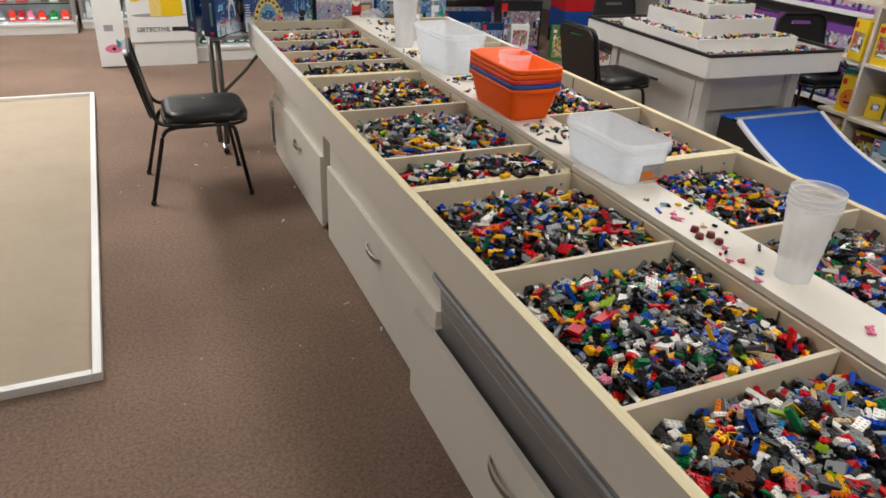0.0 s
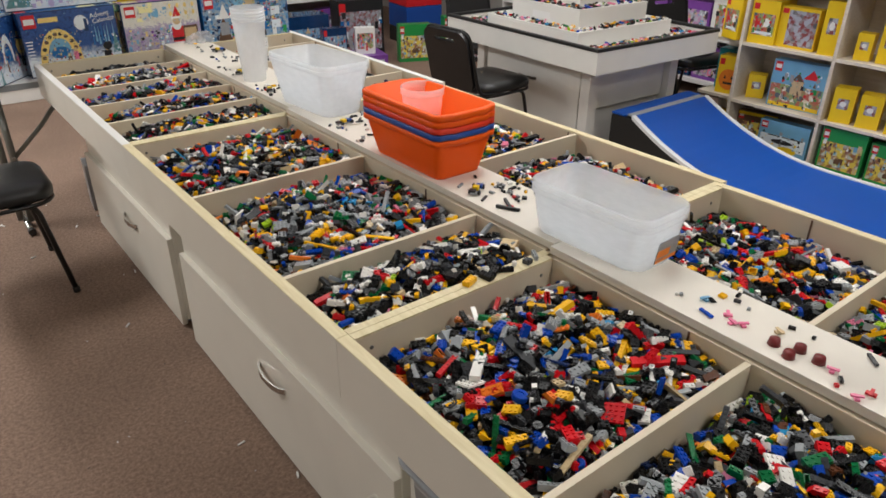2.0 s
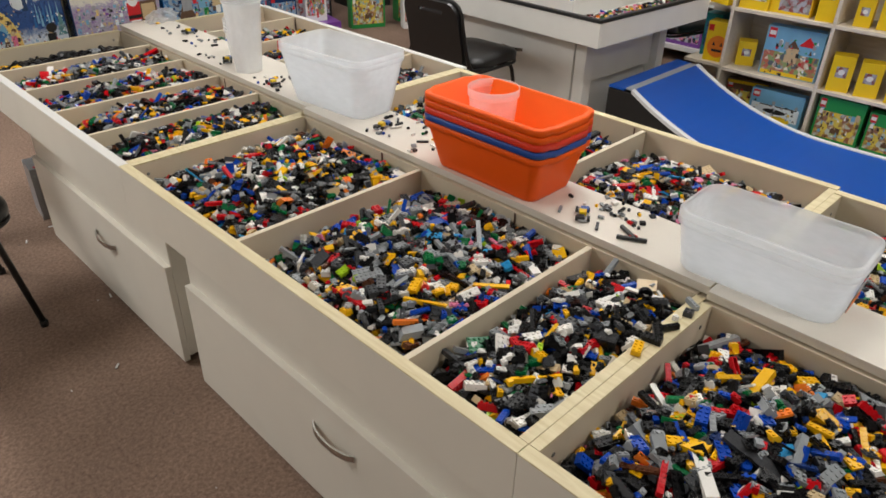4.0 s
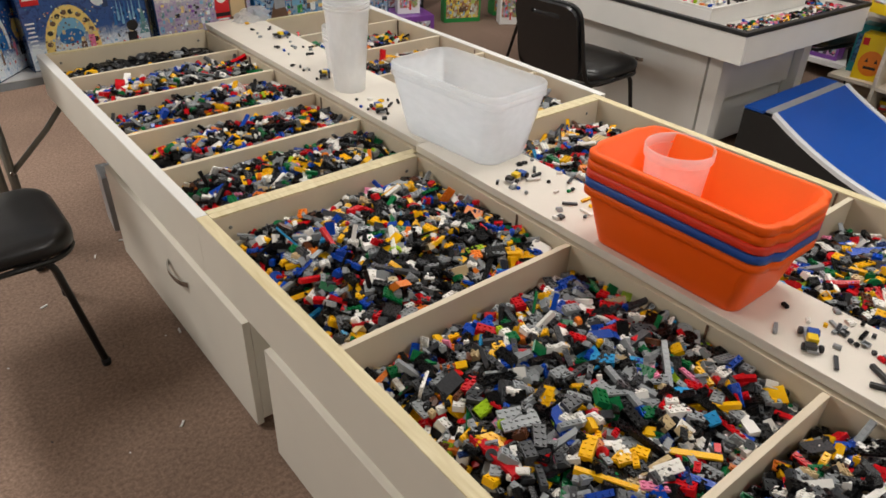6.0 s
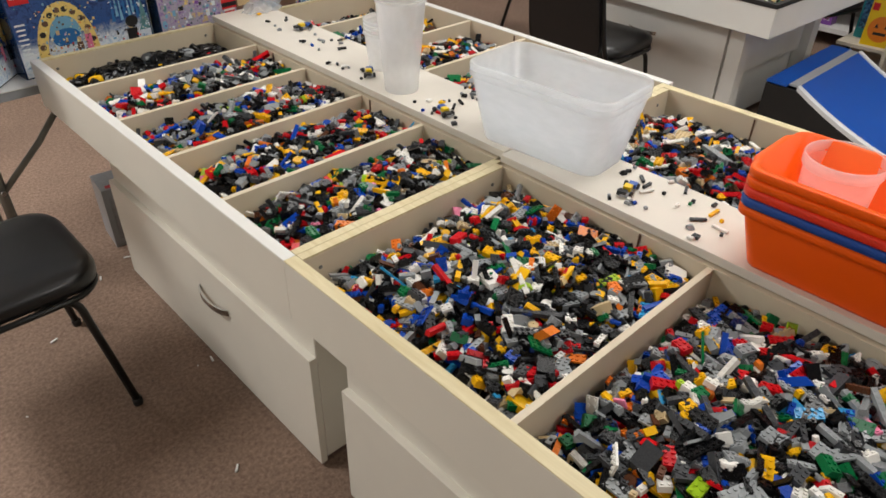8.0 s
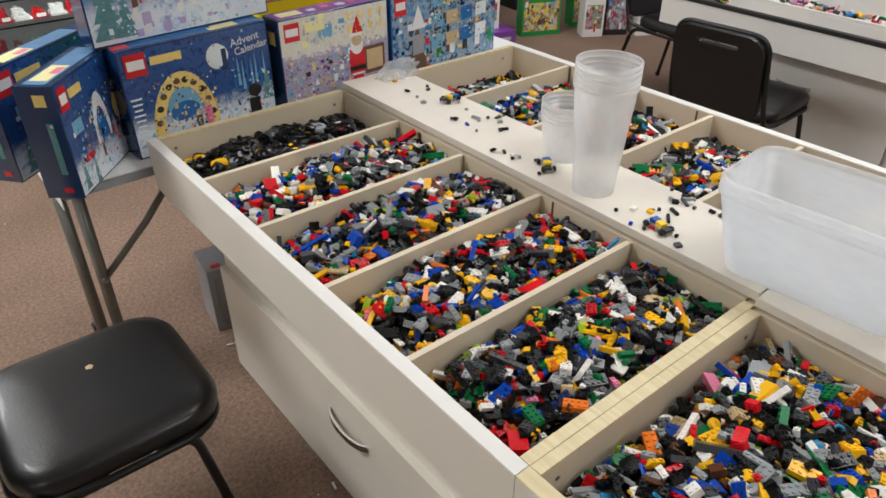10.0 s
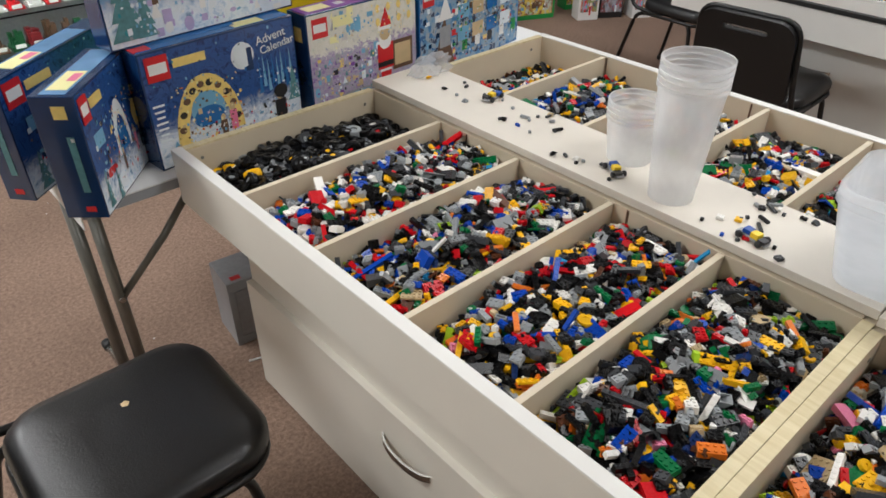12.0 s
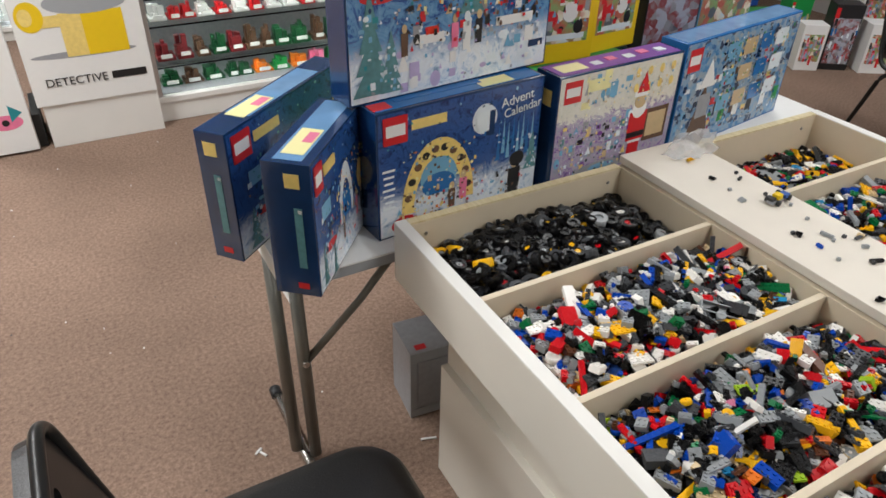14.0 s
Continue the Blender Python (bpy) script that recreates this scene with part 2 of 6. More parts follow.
BAG = frosted("thin_film", (0.9, 0.92, 0.95), 0.7, 0.1)
RAMPB = plain("blue_ramp_sheet", (0.004, 0.085, 0.45), 0.42, vary=0.06, scale=6)
DARK = plain("black_painted_board", (0.013, 0.013, 0.013), 0.55, vary=0.2)
EDGEW = plain("white_ramp_edge", (0.8, 0.81, 0.83), 0.45, vary=0.04)
GREYP = plain("grey_strip", (0.36, 0.38, 0.4), 0.5, vary=0.05)
BEIGE = plain("beige_mat", (0.42, 0.34, 0.245), 0.8, vary=0.06, scale=30, stain=0.12)
RED = plain("red_ink", (0.62, 0.015, 0.02), 0.35, vary=0.04)
YELLOW = plain("yellow_card", (0.85, 0.58, 0.01), 0.35, vary=0.04)
GREEN = plain("green_ink", (0.02, 0.28, 0.06), 0.35, vary=0.05)
NAVY = plain("navy_card", (0.008, 0.036, 0.115), 0.2, vary=0.45, scale=14, coat=0.5)
MIDBLUE = plain("mid_blue_ink", (0.03, 0.16, 0.43), 0.22, vary=0.25, scale=14)
# blue lid print made paler: the lamps' reflection is put into its colour
SHEENB = plain("pale_blue_lid_sheen", (0.16, 0.33, 0.58), 0.16, vary=0.3, scale=22, coat=0.6)
SKYBLUE = plain("sky_blue_ink", (0.18, 0.42, 0.62), 0.3, vary=0.2, scale=14)
SNOW = plain("snow_ink", (0.78, 0.85, 0.93), 0.25, vary=0.16, scale=18)
GOLD = plain("gold_ink", (0.85, 0.64, 0.2), 0.3, vary=0.2, scale=60)
PINE_INK = plain("fir_green_ink", (0.1, 0.25, 0.27), 0.3, vary=0.5, scale=80)
BROWN = plain("brown_ink", (0.13, 0.07, 0.04), 0.4, vary=0.3, scale=50)
PURPLE = plain("purple_ink", (0.2, 0.06, 0.34), 0.3, vary=0.2, scale=20)
PINK = plain("pink_ink", (0.8, 0.2, 0.35), 0.35, vary=0.15)
PALE = plain("pale_town_ink", (0.6, 0.57, 0.55), 0.3, vary=0.15, scale=30)
LILAC = plain("lilac_ink", (0.5, 0.42, 0.66), 0.3, vary=0.2, scale=40)
PUMPKIN = plain("pumpkin_ink", (0.8, 0.22, 0.02), 0.35, vary=0.1)
TEAL = plain("teal_ink", (0.02, 0.26, 0.3), 0.35, vary=0.1)
INK = plain("black_ink", (0.015, 0.015, 0.017), 0.4, vary=0.2)
# showcase model colours, darkened to include the dimness behind glass
MOSS = plain("dimmed_green_plastic", (0.012, 0.1, 0.035), 0.35, vary=0.3, scale=60)
OLIVE = plain("dimmed_olive_plastic", (0.16, 0.26, 0.03), 0.35, vary=0.3, scale=60)
MAROON = plain("dimmed_red_plastic", (0.2, 0.015, 0.02), 0.35, vary=0.3, scale=60)
GREYI = plain("grey_ink", (0.33, 0.34, 0.36), 0.35, vary=0.2, scale=60)
TAN = plain("tan_ink", (0.6, 0.45, 0.25), 0.35, vary=0.15)
PAPER = plain("white_paper", (0.82, 0.82, 0.8), 0.5, vary=0.03)
LABELY = plain("yellow_label", (0.85, 0.8, 0.4), 0.5, vary=0.04)
ALU = plain("aluminium_profile", (0.6, 0.61, 0.62), 0.3, 0.9, vary=0.05)
GLASS = glass("clear_glass")
LIT = glowing("lamp_diffuser", (1, 0.97, 0.9), 4.0)
BRICK = brick_plastic("brick_plastic", False)
BRICK_ONE = brick_plastic("loose_brick_plastic", True)
BRICK_FEW = brick_plastic("stray_brick_plastic", True, FEW)
DARKRED = plain("dark_red_plastic", (0.16, 0.012, 0.012), 0.3, vary=0.08)
# near-black colour that stands for the shade between heaped bricks
BED = plain("heap_gap_shade", (0.008, 0.008, 0.009), 0.5, vary=0.5, scale=90)
RUBBER = plain("black_rubber", (0.016, 0.016, 0.017), 0.55, vary=0.2, scale=90)
PRINTS = {
    "blue": printed("blue_scene_print", [(0.01, 0.05, 0.18), (0.03, 0.13, 0.34), (0.06, 0.22, 0.46), (0.2, 0.35, 0.52), (0.02, 0.04, 0.1), (0.35, 0.4, 0.45)], 70),
    "night": printed("night_scene_print", [(0.012, 0.028, 0.09), (0.02, 0.07, 0.2), (0.035, 0.14, 0.34), (0.09, 0.26, 0.46), (0.02, 0.05, 0.13)], 95),
    "purple": printed("purple_scene_print", [(0.12, 0.04, 0.2), (0.3, 0.15, 0.45), (0.55, 0.3, 0.5), (0.5, 0.55, 0.6), (0.05, 0.03, 0.06)], 38),
    "city": printed("city_scene_print", [(0.2, 0.16, 0.3), (0.36, 0.3, 0.5), (0.55, 0.5, 0.5), (0.25, 0.28, 0.32), (0.5, 0.42, 0.2), (0.08, 0.08, 0.14)], 85),
    "green": printed("meadow_scene_print", [(0.1, 0.3, 0.08), (0.4, 0.5, 0.12), (0.55, 0.6, 0.55), (0.3, 0.12, 0.06), (0.75, 0.6, 0.1)], 40),
    "light": printed("pale_scene_print", [(0.4, 0.6, 0.75), (0.65, 0.75, 0.8), (0.8, 0.75, 0.6), (0.5, 0.12, 0.08), (0.12, 0.14, 0.16), (0.25, 0.4, 0.15)], 42),
    "dark": printed("dark_scene_print", [(0.02, 0.02, 0.025), (0.1, 0.1, 0.12), (0.3, 0.3, 0.32), (0.25, 0.05, 0.05), (0.4, 0.42, 0.5)], 45),
}

# ---- building blocks ----
def box(bm, x0, x1, y0, y1, z0, z1):
    m = Matrix.Translation(((x0 + x1) / 2, (y0 + y1) / 2, (z0 + z1) / 2)) @ Matrix.Diagonal((abs(x1 - x0), abs(y1 - y0), abs(z1 - z0), 1))
    return bmesh.ops.create_cube(bm, size=1.0, matrix=m)["verts"]


def boxes(*rows, bevel=0.0):
    bm = bmesh.new()
    for r in rows:
        box(bm, *r)
    if bevel:
        bmesh.ops.bevel(bm, geom=bm.edges[:], offset=bevel, segments=2, affect="EDGES", profile=0.6)
    return bm


def tube(points, radius, sides=10, closed=False, bm=None):
    """A bent pipe along points, with mitred bends."""
    bm = bm or bmesh.new()
    pts = [Vector(p) for p in points]
    rings, n = [], len(pts)
    up = Vector((0.31, 0.17, 0.93))
    for k, p in enumerate(pts):
        a = pts[(k - 1) % n] if (k or closed) else p
        b = pts[(k + 1) % n] if (k < n - 1 or closed) else p
        d = (b - a).normalized()
        s = d.cross(up).normalized()
        u = s.cross(d)
        rings.append([bm.verts.new(p + radius * (math.cos(t) * s + math.sin(t) * u)) for t in [2 * math.pi * i / sides for i in range(sides)]])
    for k in range(n if closed else n - 1):
        r0, r1 = rings[k], rings[(k + 1) % n]
        for i in range(sides):
            bm.faces.new((r0[i], r0[(i + 1) % sides], r1[(i + 1) % sides], r1[i])).smooth = True
    if not closed:
        bm.faces.new(rings[0][::-1])
        bm.faces.new(rings[-1])
    return bm


def bend(points, radius=0.04, steps=5):
    """Rounds the inner corners of a line of points."""
    pts = [Vector(p) for p in points]
    out = [pts[0]]
    for a, p, b in zip(pts, pts[1:], pts[2:]):
        r = min(radius, (a - p).length * 0.45, (b - p).length * 0.45)
        q0, q1 = p + (a - p).normalized() * r, p + (b - p).normalized() * r
        for i in range(steps + 1):
            t = i / steps
            out.append(q0 * (1 - t) ** 2 + p * 2 * t * (1 - t) + q1 * t * t)
    return out + [pts[-1]]


def lathe(profile, sides=32):
    """A turned shape from (radius, height) pairs."""
    bm = bmesh.new()
    rings = []
    for r, z in profile:
        rings.append([bm.verts.new((r * math.cos(2 * math.pi * i / sides), r * math.sin(2 * math.pi * i / sides), z)) for i in range(sides)])
    for a, b in zip(rings, rings[1:]):
        for i in range(sides):
            bm.faces.new((a[i], a[(i + 1) % sides], b[(i + 1) % sides], b[i])).smooth = True
    return bm


def rounded_ring(w, d, r, z, steps=5):
    """The outline of a rounded rectangle at height z."""
    out = []
    for cx, cy, a0 in ((w / 2 - r, d / 2 - r, 0), (-w / 2 + r, d / 2 - r, 90), (-w / 2 + r, -d / 2 + r, 180), (w / 2 - r, -d / 2 + r, 270)):
        for i in range(steps + 1):
            a = radians(a0 + 90 * i / steps)
            out.append((cx + r * math.cos(a), cy + r * math.sin(a), z))
    return out


def loft(rings, cap_first=True, cap_last=True, smooth=True):
    bm = bmesh.new()
    vs = [[bm.verts.new(p) for p in ring] for ring in rings]
    for a, b in zip(vs, vs[1:]):
        n = len(a)
        for i in range(n):
            bm.faces.new((a[i], a[(i + 1) % n], b[(i + 1) % n], b[i])).smooth = smooth
    if cap_first:
        bm.faces.new(vs[0][::-1])
    if cap_last:
        bm.faces.new(vs[-1])
    return bm


def part(name, bm, material, parent=None, label="", m=None):
    """Links a bmesh as one mesh object under a thing or a part."""
    bmesh.ops.recalc_face_normals(bm, faces=bm.faces[:])
    data = bpy.data.meshes.new(name)
    bm.to_mesh(data)
    bm.free()
    data.materials.append(material)
    ob = new(name, data)
    ob.parent = parent
    if m is not None:
        ob.matrix_basis = m
    if label:
        tagged(ob, label)
    return ob


def thing(name, m, label, category, group=""):
    ob = new(name)
    ob.empty_display_size = 0.1
    ob.matrix_basis = m
    return tagged(ob, label, category, group)


def structure(name, bm, material, label, category):
    return tagged(part(name, bm, material), label, category, kind="structure")


def lettering(text, size, material, parent, m, name="lettering", extrude=0.0005):
    curve = bpy.data.curves.new(name, "FONT")
    curve.body, curve.size, curve.extrude, curve.align_x = text, size, extrude, "LEFT"
    temp = new(name, curve)
    data = bpy.data.meshes.new_from_object(temp.evaluated_get(bpy.context.evaluated_depsgraph_get()))
    bpy.data.objects.remove(temp)
    bpy.data.curves.remove(curve)
    data.materials.clear()
    data.materials.append(material)
    ob = new(name, data)
    ob.parent, ob.matrix_basis = parent, m
    return ob


# ---- shell of the shop ----
X0, X1, Y0, Y1 = -4.2, 5.55, 1.0, 13.0
structure("floor", boxes((X0, X1, Y0, Y1, -0.1, 0)), CARPET, "worn brown short-pile carpet with lint", "floor")
structure("wall_north", boxes((X0, X1, Y1, Y1 + 0.12, 0, CEIL)), WALLP, "plain grey-beige painted shop wall", "wall")
structure("wall_south", boxes((X0, X1, Y0 - 0.12, Y0, 0, CEIL)), WALLP, "plain grey-beige painted shop wall", "wall")
structure("wall_east", boxes((X1, X1 + 0.12, Y0 - 0.12, Y1 + 0.12, 0, CEIL)), WALLP, "plain grey-beige painted shop wall", "wall")
structure("wall_west", boxes((X0 - 0.12, X0, Y0 - 0.12, Y1 + 0.12, 0, CEIL)), WALLP, "plain grey-beige painted shop wall", "wall")


def ceiling_mesh():
    bm = boxes((X0, X1, Y0, Y1, CEIL + 0.02, CEIL + 0.1))
    for i in range(17):
        for j in range(20):
            x, y = X0 + 0.01 + i * 0.6, Y0 + 0.01 + j * 0.6
            box(bm, x, min(X1, x + 0.585), y, y + 0.585, CEIL + 0.004, CEIL + 0.022)
    return bm


structure("ceiling", ceiling_mesh(), TILE, "white suspended ceiling of square tiles", "ceiling")
# every lamp gets a panel, the added fill too
for x, y, _ in LAMPS:
    f = thing("ceiling_light", pose(x, y, CEIL - 0.02), "white recessed fluorescent ceiling panel, out of view", "ceiling light", "ceiling lights")
    part("frame", boxes((-0.3, 0.3, -0.6, -0.58, 0, 0.03), (-0.3, 0.3, 0.58, 0.6, 0, 0.03), (-0.3, -0.28, -0.58, 0.58, 0, 0.03), (0.28, 0.3, -0.58, 0.58, 0, 0.03)), WHITE, f)
    part("diffuser", boxes((-0.28, 0.28, -0.58, 0.58, 0.012, 0.02)), LIT, f)

# ---- the long sorting table: three modules, end to end ----
RIM, SKIRT, BINFLOOR = 0.784, 0.655, 0.686
TX = 0.671
MODULES = [  # start along y, length, width, near and far edge of the centre plank, dividers of the near row, dividers of the far row
    (6.806, 1.273, 1.230, 0.555, 0.748, (7.062, 7.298, 7.548, 7.803), (7.07, 7.315, 7.558, 7.82)),
    (5.544, 1.261, 1.203, 0.541, 0.714, (5.798, 6.304), (6.066,)),
    (4.282, 1.261, 1.180, 0.527, 0.680, (4.592, 5.068), (4.60, 5.062)),
]


def sorting_table(y0, L, W, N, F, left, right):
    t = thing("sorting_table", pose(TX, y0, 0), "cream wooden bin table divided into compartments of toy bricks", "table", "joined bin tables")
    part("skirt", boxes((0, 0.012, 0, L, SKIRT, RIM), bevel=0.001), MELA, t)
    part("skirt", boxes((W - 0.012, W, 0, L, SKIRT, RIM), bevel=0.001), MELA, t)
    part("end_board", boxes((0.0125, W - 0.0125, 0, 0.018, SKIRT, RIM - 0.003), bevel=0.001), CREAM, t)
    part("end_board", boxes((0.0125, W - 0.0125, L - 0.018, L, SKIRT, RIM - 0.003), bevel=0.001), CREAM, t)
    part("lining", boxes((0.0125, 0.025, 0.0185, L - 0.0185, BINFLOOR, RIM)), CREAM, t)
    part("lining", boxes((W - 0.025, W - 0.0125, 0.0185, L - 0.0185, BINFLOOR, RIM)), CREAM, t)
    part("bin_floor", boxes((0.0125, W - 0.0125, 0.0185, L - 0.0185, BINFLOOR - 0.015, BINFLOOR - 0.001)), CREAM, t)
    for x in (0, W - 0.0245):
        part("top_edge", boxes((x, x + 0.0245, 0.0, L, RIM + 0.0004, RIM + 0.003), bevel=0.0008), PINE if y0 < 6.5 else WHITE, t, "bare yellowish wooden top edge" if y0 < 6.5 else "white-painted top edge")
    for y in (0.0, L - 0.018):
        part("raw_edge", boxes((0.026, N - 0.01, y, y + 0.018, RIM - 0.0025, RIM + 0.002)), PINE, t, "bare yellowish wooden top edge")
        part("raw_edge", boxes((F + 0.003, W - 0.026, y, y + 0.018, RIM - 0.0025, RIM + 0.002)), PINE, t, "bare yellowish wooden top edge")
    part("spine_wall", boxes((N - 0.008, N + 0.006, 0.0185, L - 0.0185, BINFLOOR, RIM)), CREAM, t)
    part("spine_wall", boxes((F - 0.016, F - 0.002, 0.0185, L - 0.0185, BINFLOOR, RIM)), CREAM, t)
    part("centre_plank", boxes((N, F, 0.001, L - 0.001, RIM + 0.0035, RIM + 0.021), bevel=0.0015), PLANKM, t, "worn white centre shelf board")
    for ys, xa, xb in ((left, 0.0255, N - 0.0085), (right, F - 0.0015, W - 0.0255)):
        for y in ys:
            part("divider", boxes((xa, xb, y - y0 - 0.006, y - y0 + 0.006, BINFLOOR, RIM - 0.001), bevel=0.0008), CREAM, t)
    for y in (0.45, 0.9):
        part("joint_slot", boxes((N - 0.010, N - 0.008, y, y + 0.004, BINFLOOR + 0.01, RIM - 0.002)), BROWN, t)
        part("joint_slot", boxes((W - 0.0270, W - 0.0251, y + 0.1, y + 0.104, BINFLOOR + 0.01, RIM - 0.002)), BROWN, t)
    for x, y in ((0.06, L - 0.0185), (N - 0.04, L - 0.0185), (F + 0.08, L - 0.0185), (W - 0.07, L - 0.0185)):
        screw = lathe([(0.0, 0.0012), (0.004, 0.001), (0.0042, 0)], 10)
        part("screw", screw, GREYM, t, m=pose(x, y, RIM - 0.03, 90, 0, 0))
    return t


for module in MODULES:
    sorting_table(*module)


def bow_handle(parent, m, width=0.14):
    bm = bmesh.new()
    steps = 10
    prof = []
    for i in range(steps + 1):
        s = i / steps
        prof.append((width * (s - 0.5), -0.021 * math.sin(math.pi * s) ** 0.6 - 0.002))
    rows = []
    for x, y in prof:
        rows.append([bm.verts.new((x, y + dy, z)) for dy, z in ((0, -0.009), (0, 0.009), (0.005, 0.009), (0.005, -0.009))])
    for a, b in zip(rows, rows[1:]):
        for i in range(4):
            bm.faces.new((a[i], a[(i + 1) % 4], b[(i + 1) % 4], b[i]))
    bm.faces.new(rows[0])
    bm.faces.new(rows[-1][::-1])
    return part("handle", bm, CHROME, parent, "curved brushed metal pull handle", m)


def drawer_cabinet(x0, x1, y0, y1, label, handle_y, pulled=0.0, handle_z=0.272, seam=0.37, low=0.012, top=0.653):
    """A low cabinet that looks towards -x; handle_y: where along y its handle sits."""
    t = thing("drawer_cabinet", pose(x0, y0, 0), label, "cabinet", "cabinets under the tables")
    d, w = x1 - x0, y1 - y0
    part("side_panel", boxes((0.02, d, 0, 0.018, 0.03, top), bevel=0.0015), MELA, t)
    part("side_panel", boxes((0.02, d, w - 0.018, w, 0.03, top), bevel=0.0015), MELA, t)
    part("back_panel", boxes((d - 0.018, d, 0.0185, w - 0.0185, 0.03, top)), MELA, t)
    part("bottom_panel", boxes((0.02, d - 0.0185, 0.0185, w - 0.0185, 0.03, 0.048)), MELA, t)
    part("plinth", boxes((0.06, d - 0.02, 0.03, w - 0.03, 0, 0.0295)), DARK, t, "dark recessed plinth")
    if not pulled:
        part("top_rail", boxes((0.018, 0.0195, 0.002, w - 0.002, seam - 0.02, top)), MELA, t)
    dr = part("drawer_front", boxes((0.0 - pulled, 0.0195 - pulled, 0.002, w - 0.002, low, seam), bevel=0.0015), MELA, t)
    if pulled:
        part("drawer_side", boxes((0.02 - pulled, d - 0.1, 0.03, 0.045, low + 0.05, seam - 0.06)), MELA, dr)
        part("drawer_side", boxes((0.02 - pulled, d - 0.1, w - 0.045, w - 0.03, low + 0.05, seam - 0.06)), MELA, dr)
        part("drawer_bottom", boxes((0.02 - pulled, d - 0.1, 0.0455, w - 0.0455, low + 0.05, low + 0.06)), MELA, dr)
    bow_handle(dr, pose(-pulled - 0.001, handle_y - y0, handle_z, 0, 0, -90), 0.16)
    for y in (0.05, w - 0.05):
        part("glide_foot", lathe([(0, 0), (0.016, 0), (0.016, 0.012), (0.006, 0.014), (0.006, 0.0295), (0, 0.0295)], 12), GREYP, t, "grey plastic glide foot", pose(0.045, y, 0))
    return t


drawer_cabinet(0.782, 1.80, 6.955, 8.078, "white melamine cabinet with one deep drawer under the bin table", 7.421)
drawer_cabinet(0.782, 1.80, 5.545, 6.838, "white melamine cabinet with one deep drawer under the bin table", 6.148)
drawer_cabinet(0.765, 1.80, 4.30, 5.49, "white melamine cabinet with its deep drawer pulled open", 4.89, pulled=0.085, seam=0.442, handle_z=0.34, low=0.147)


def tote(name, w, d, h, m, material, label, category, taper=0.82, lip=0.012, rad=0.03, group="", parent=None, wall=0.0025, grip=0.0):
    """An open tapered plastic tub with a rolled lip; grip: how far the lip swells out at the ends."""
    def ring(a, b, r, z, out=0.0):
        pts = rounded_ring(a, b, r, z)
        n = len(pts) // 4
        q = a / 2 - r
        far = [(0.9 * q, b / 2, z), (0.72 * q, b / 2 + out, z), (-0.72 * q, b / 2 + out, z), (-0.9 * q, b / 2, z)]
        near = [(-x, -y, z) for x, y, z in far]
        return pts[:n] + far + pts[n:3 * n] + near + pts[3 * n:]

    base = d - (1 - taper) * w
    rings = [ring(w * taper, base, rad, 0), ring(w * (taper + 0.02), base + 0.02 * w, rad, 0.006), ring(w - 2 * lip, d - 2 * lip, rad, h - 0.018), ring(w - 2 * lip, d - 2 * lip, rad, h - 0.016),
             ring(w, d, rad + lip * 0.5, h - 0.014, grip), ring(w, d, rad + lip * 0.5, h - 0.002, grip), ring(w - 0.004, d - 0.004, rad + lip * 0.5, h, grip),
             ring(w - 2 * lip - 2 * wall, d - 2 * lip - 2 * wall, rad - wall, h, grip * 0.6), ring(w * taper - 2 * wall, base - 2 * wall, rad - wall, wall)]
    bm = loft(rings)
    if parent is None:
        ob = tagged(part(name, bm, material, None, "", m), label, category, group)
    else:
        ob = part(name, bm, material, parent, label, m)
    return ob


bin_thing = thing("storage_tote", pose(0.905, 4.89, 0.2075), "smoky grey plastic tote of bricks inside the open drawer", "storage bin")
tote("tub", 0.40, 1.06, 0.40, pose(0, 0, 0), GREYBIN, "", "", parent=bin_thing)
part("rim_bead", tube(rounded_ring(0.404, 1.064, 0.036, 0.384, 5), 0.006, 8, True), GREYP, bin_thing, "rounded grey rim")
for z in (0.29, 0.335):
    part("band", tube([(-0.1825 - 0.07 * (z - 0.3), -0.49, z), (-0.1825 - 0.07 * (z - 0.3), 0.49, z)], 0.003, 6), GREYBIN, bin_thing, "moulded grey band")


# ---- the square display table with the stepped tower ----
DISPLAY = pose(3.118, 7.066, 0, 0, 0, -2.2)
DISPLAY_W, DISPLAY_L, DISPLAY_TOP = 1.04, 1.33, 0.706


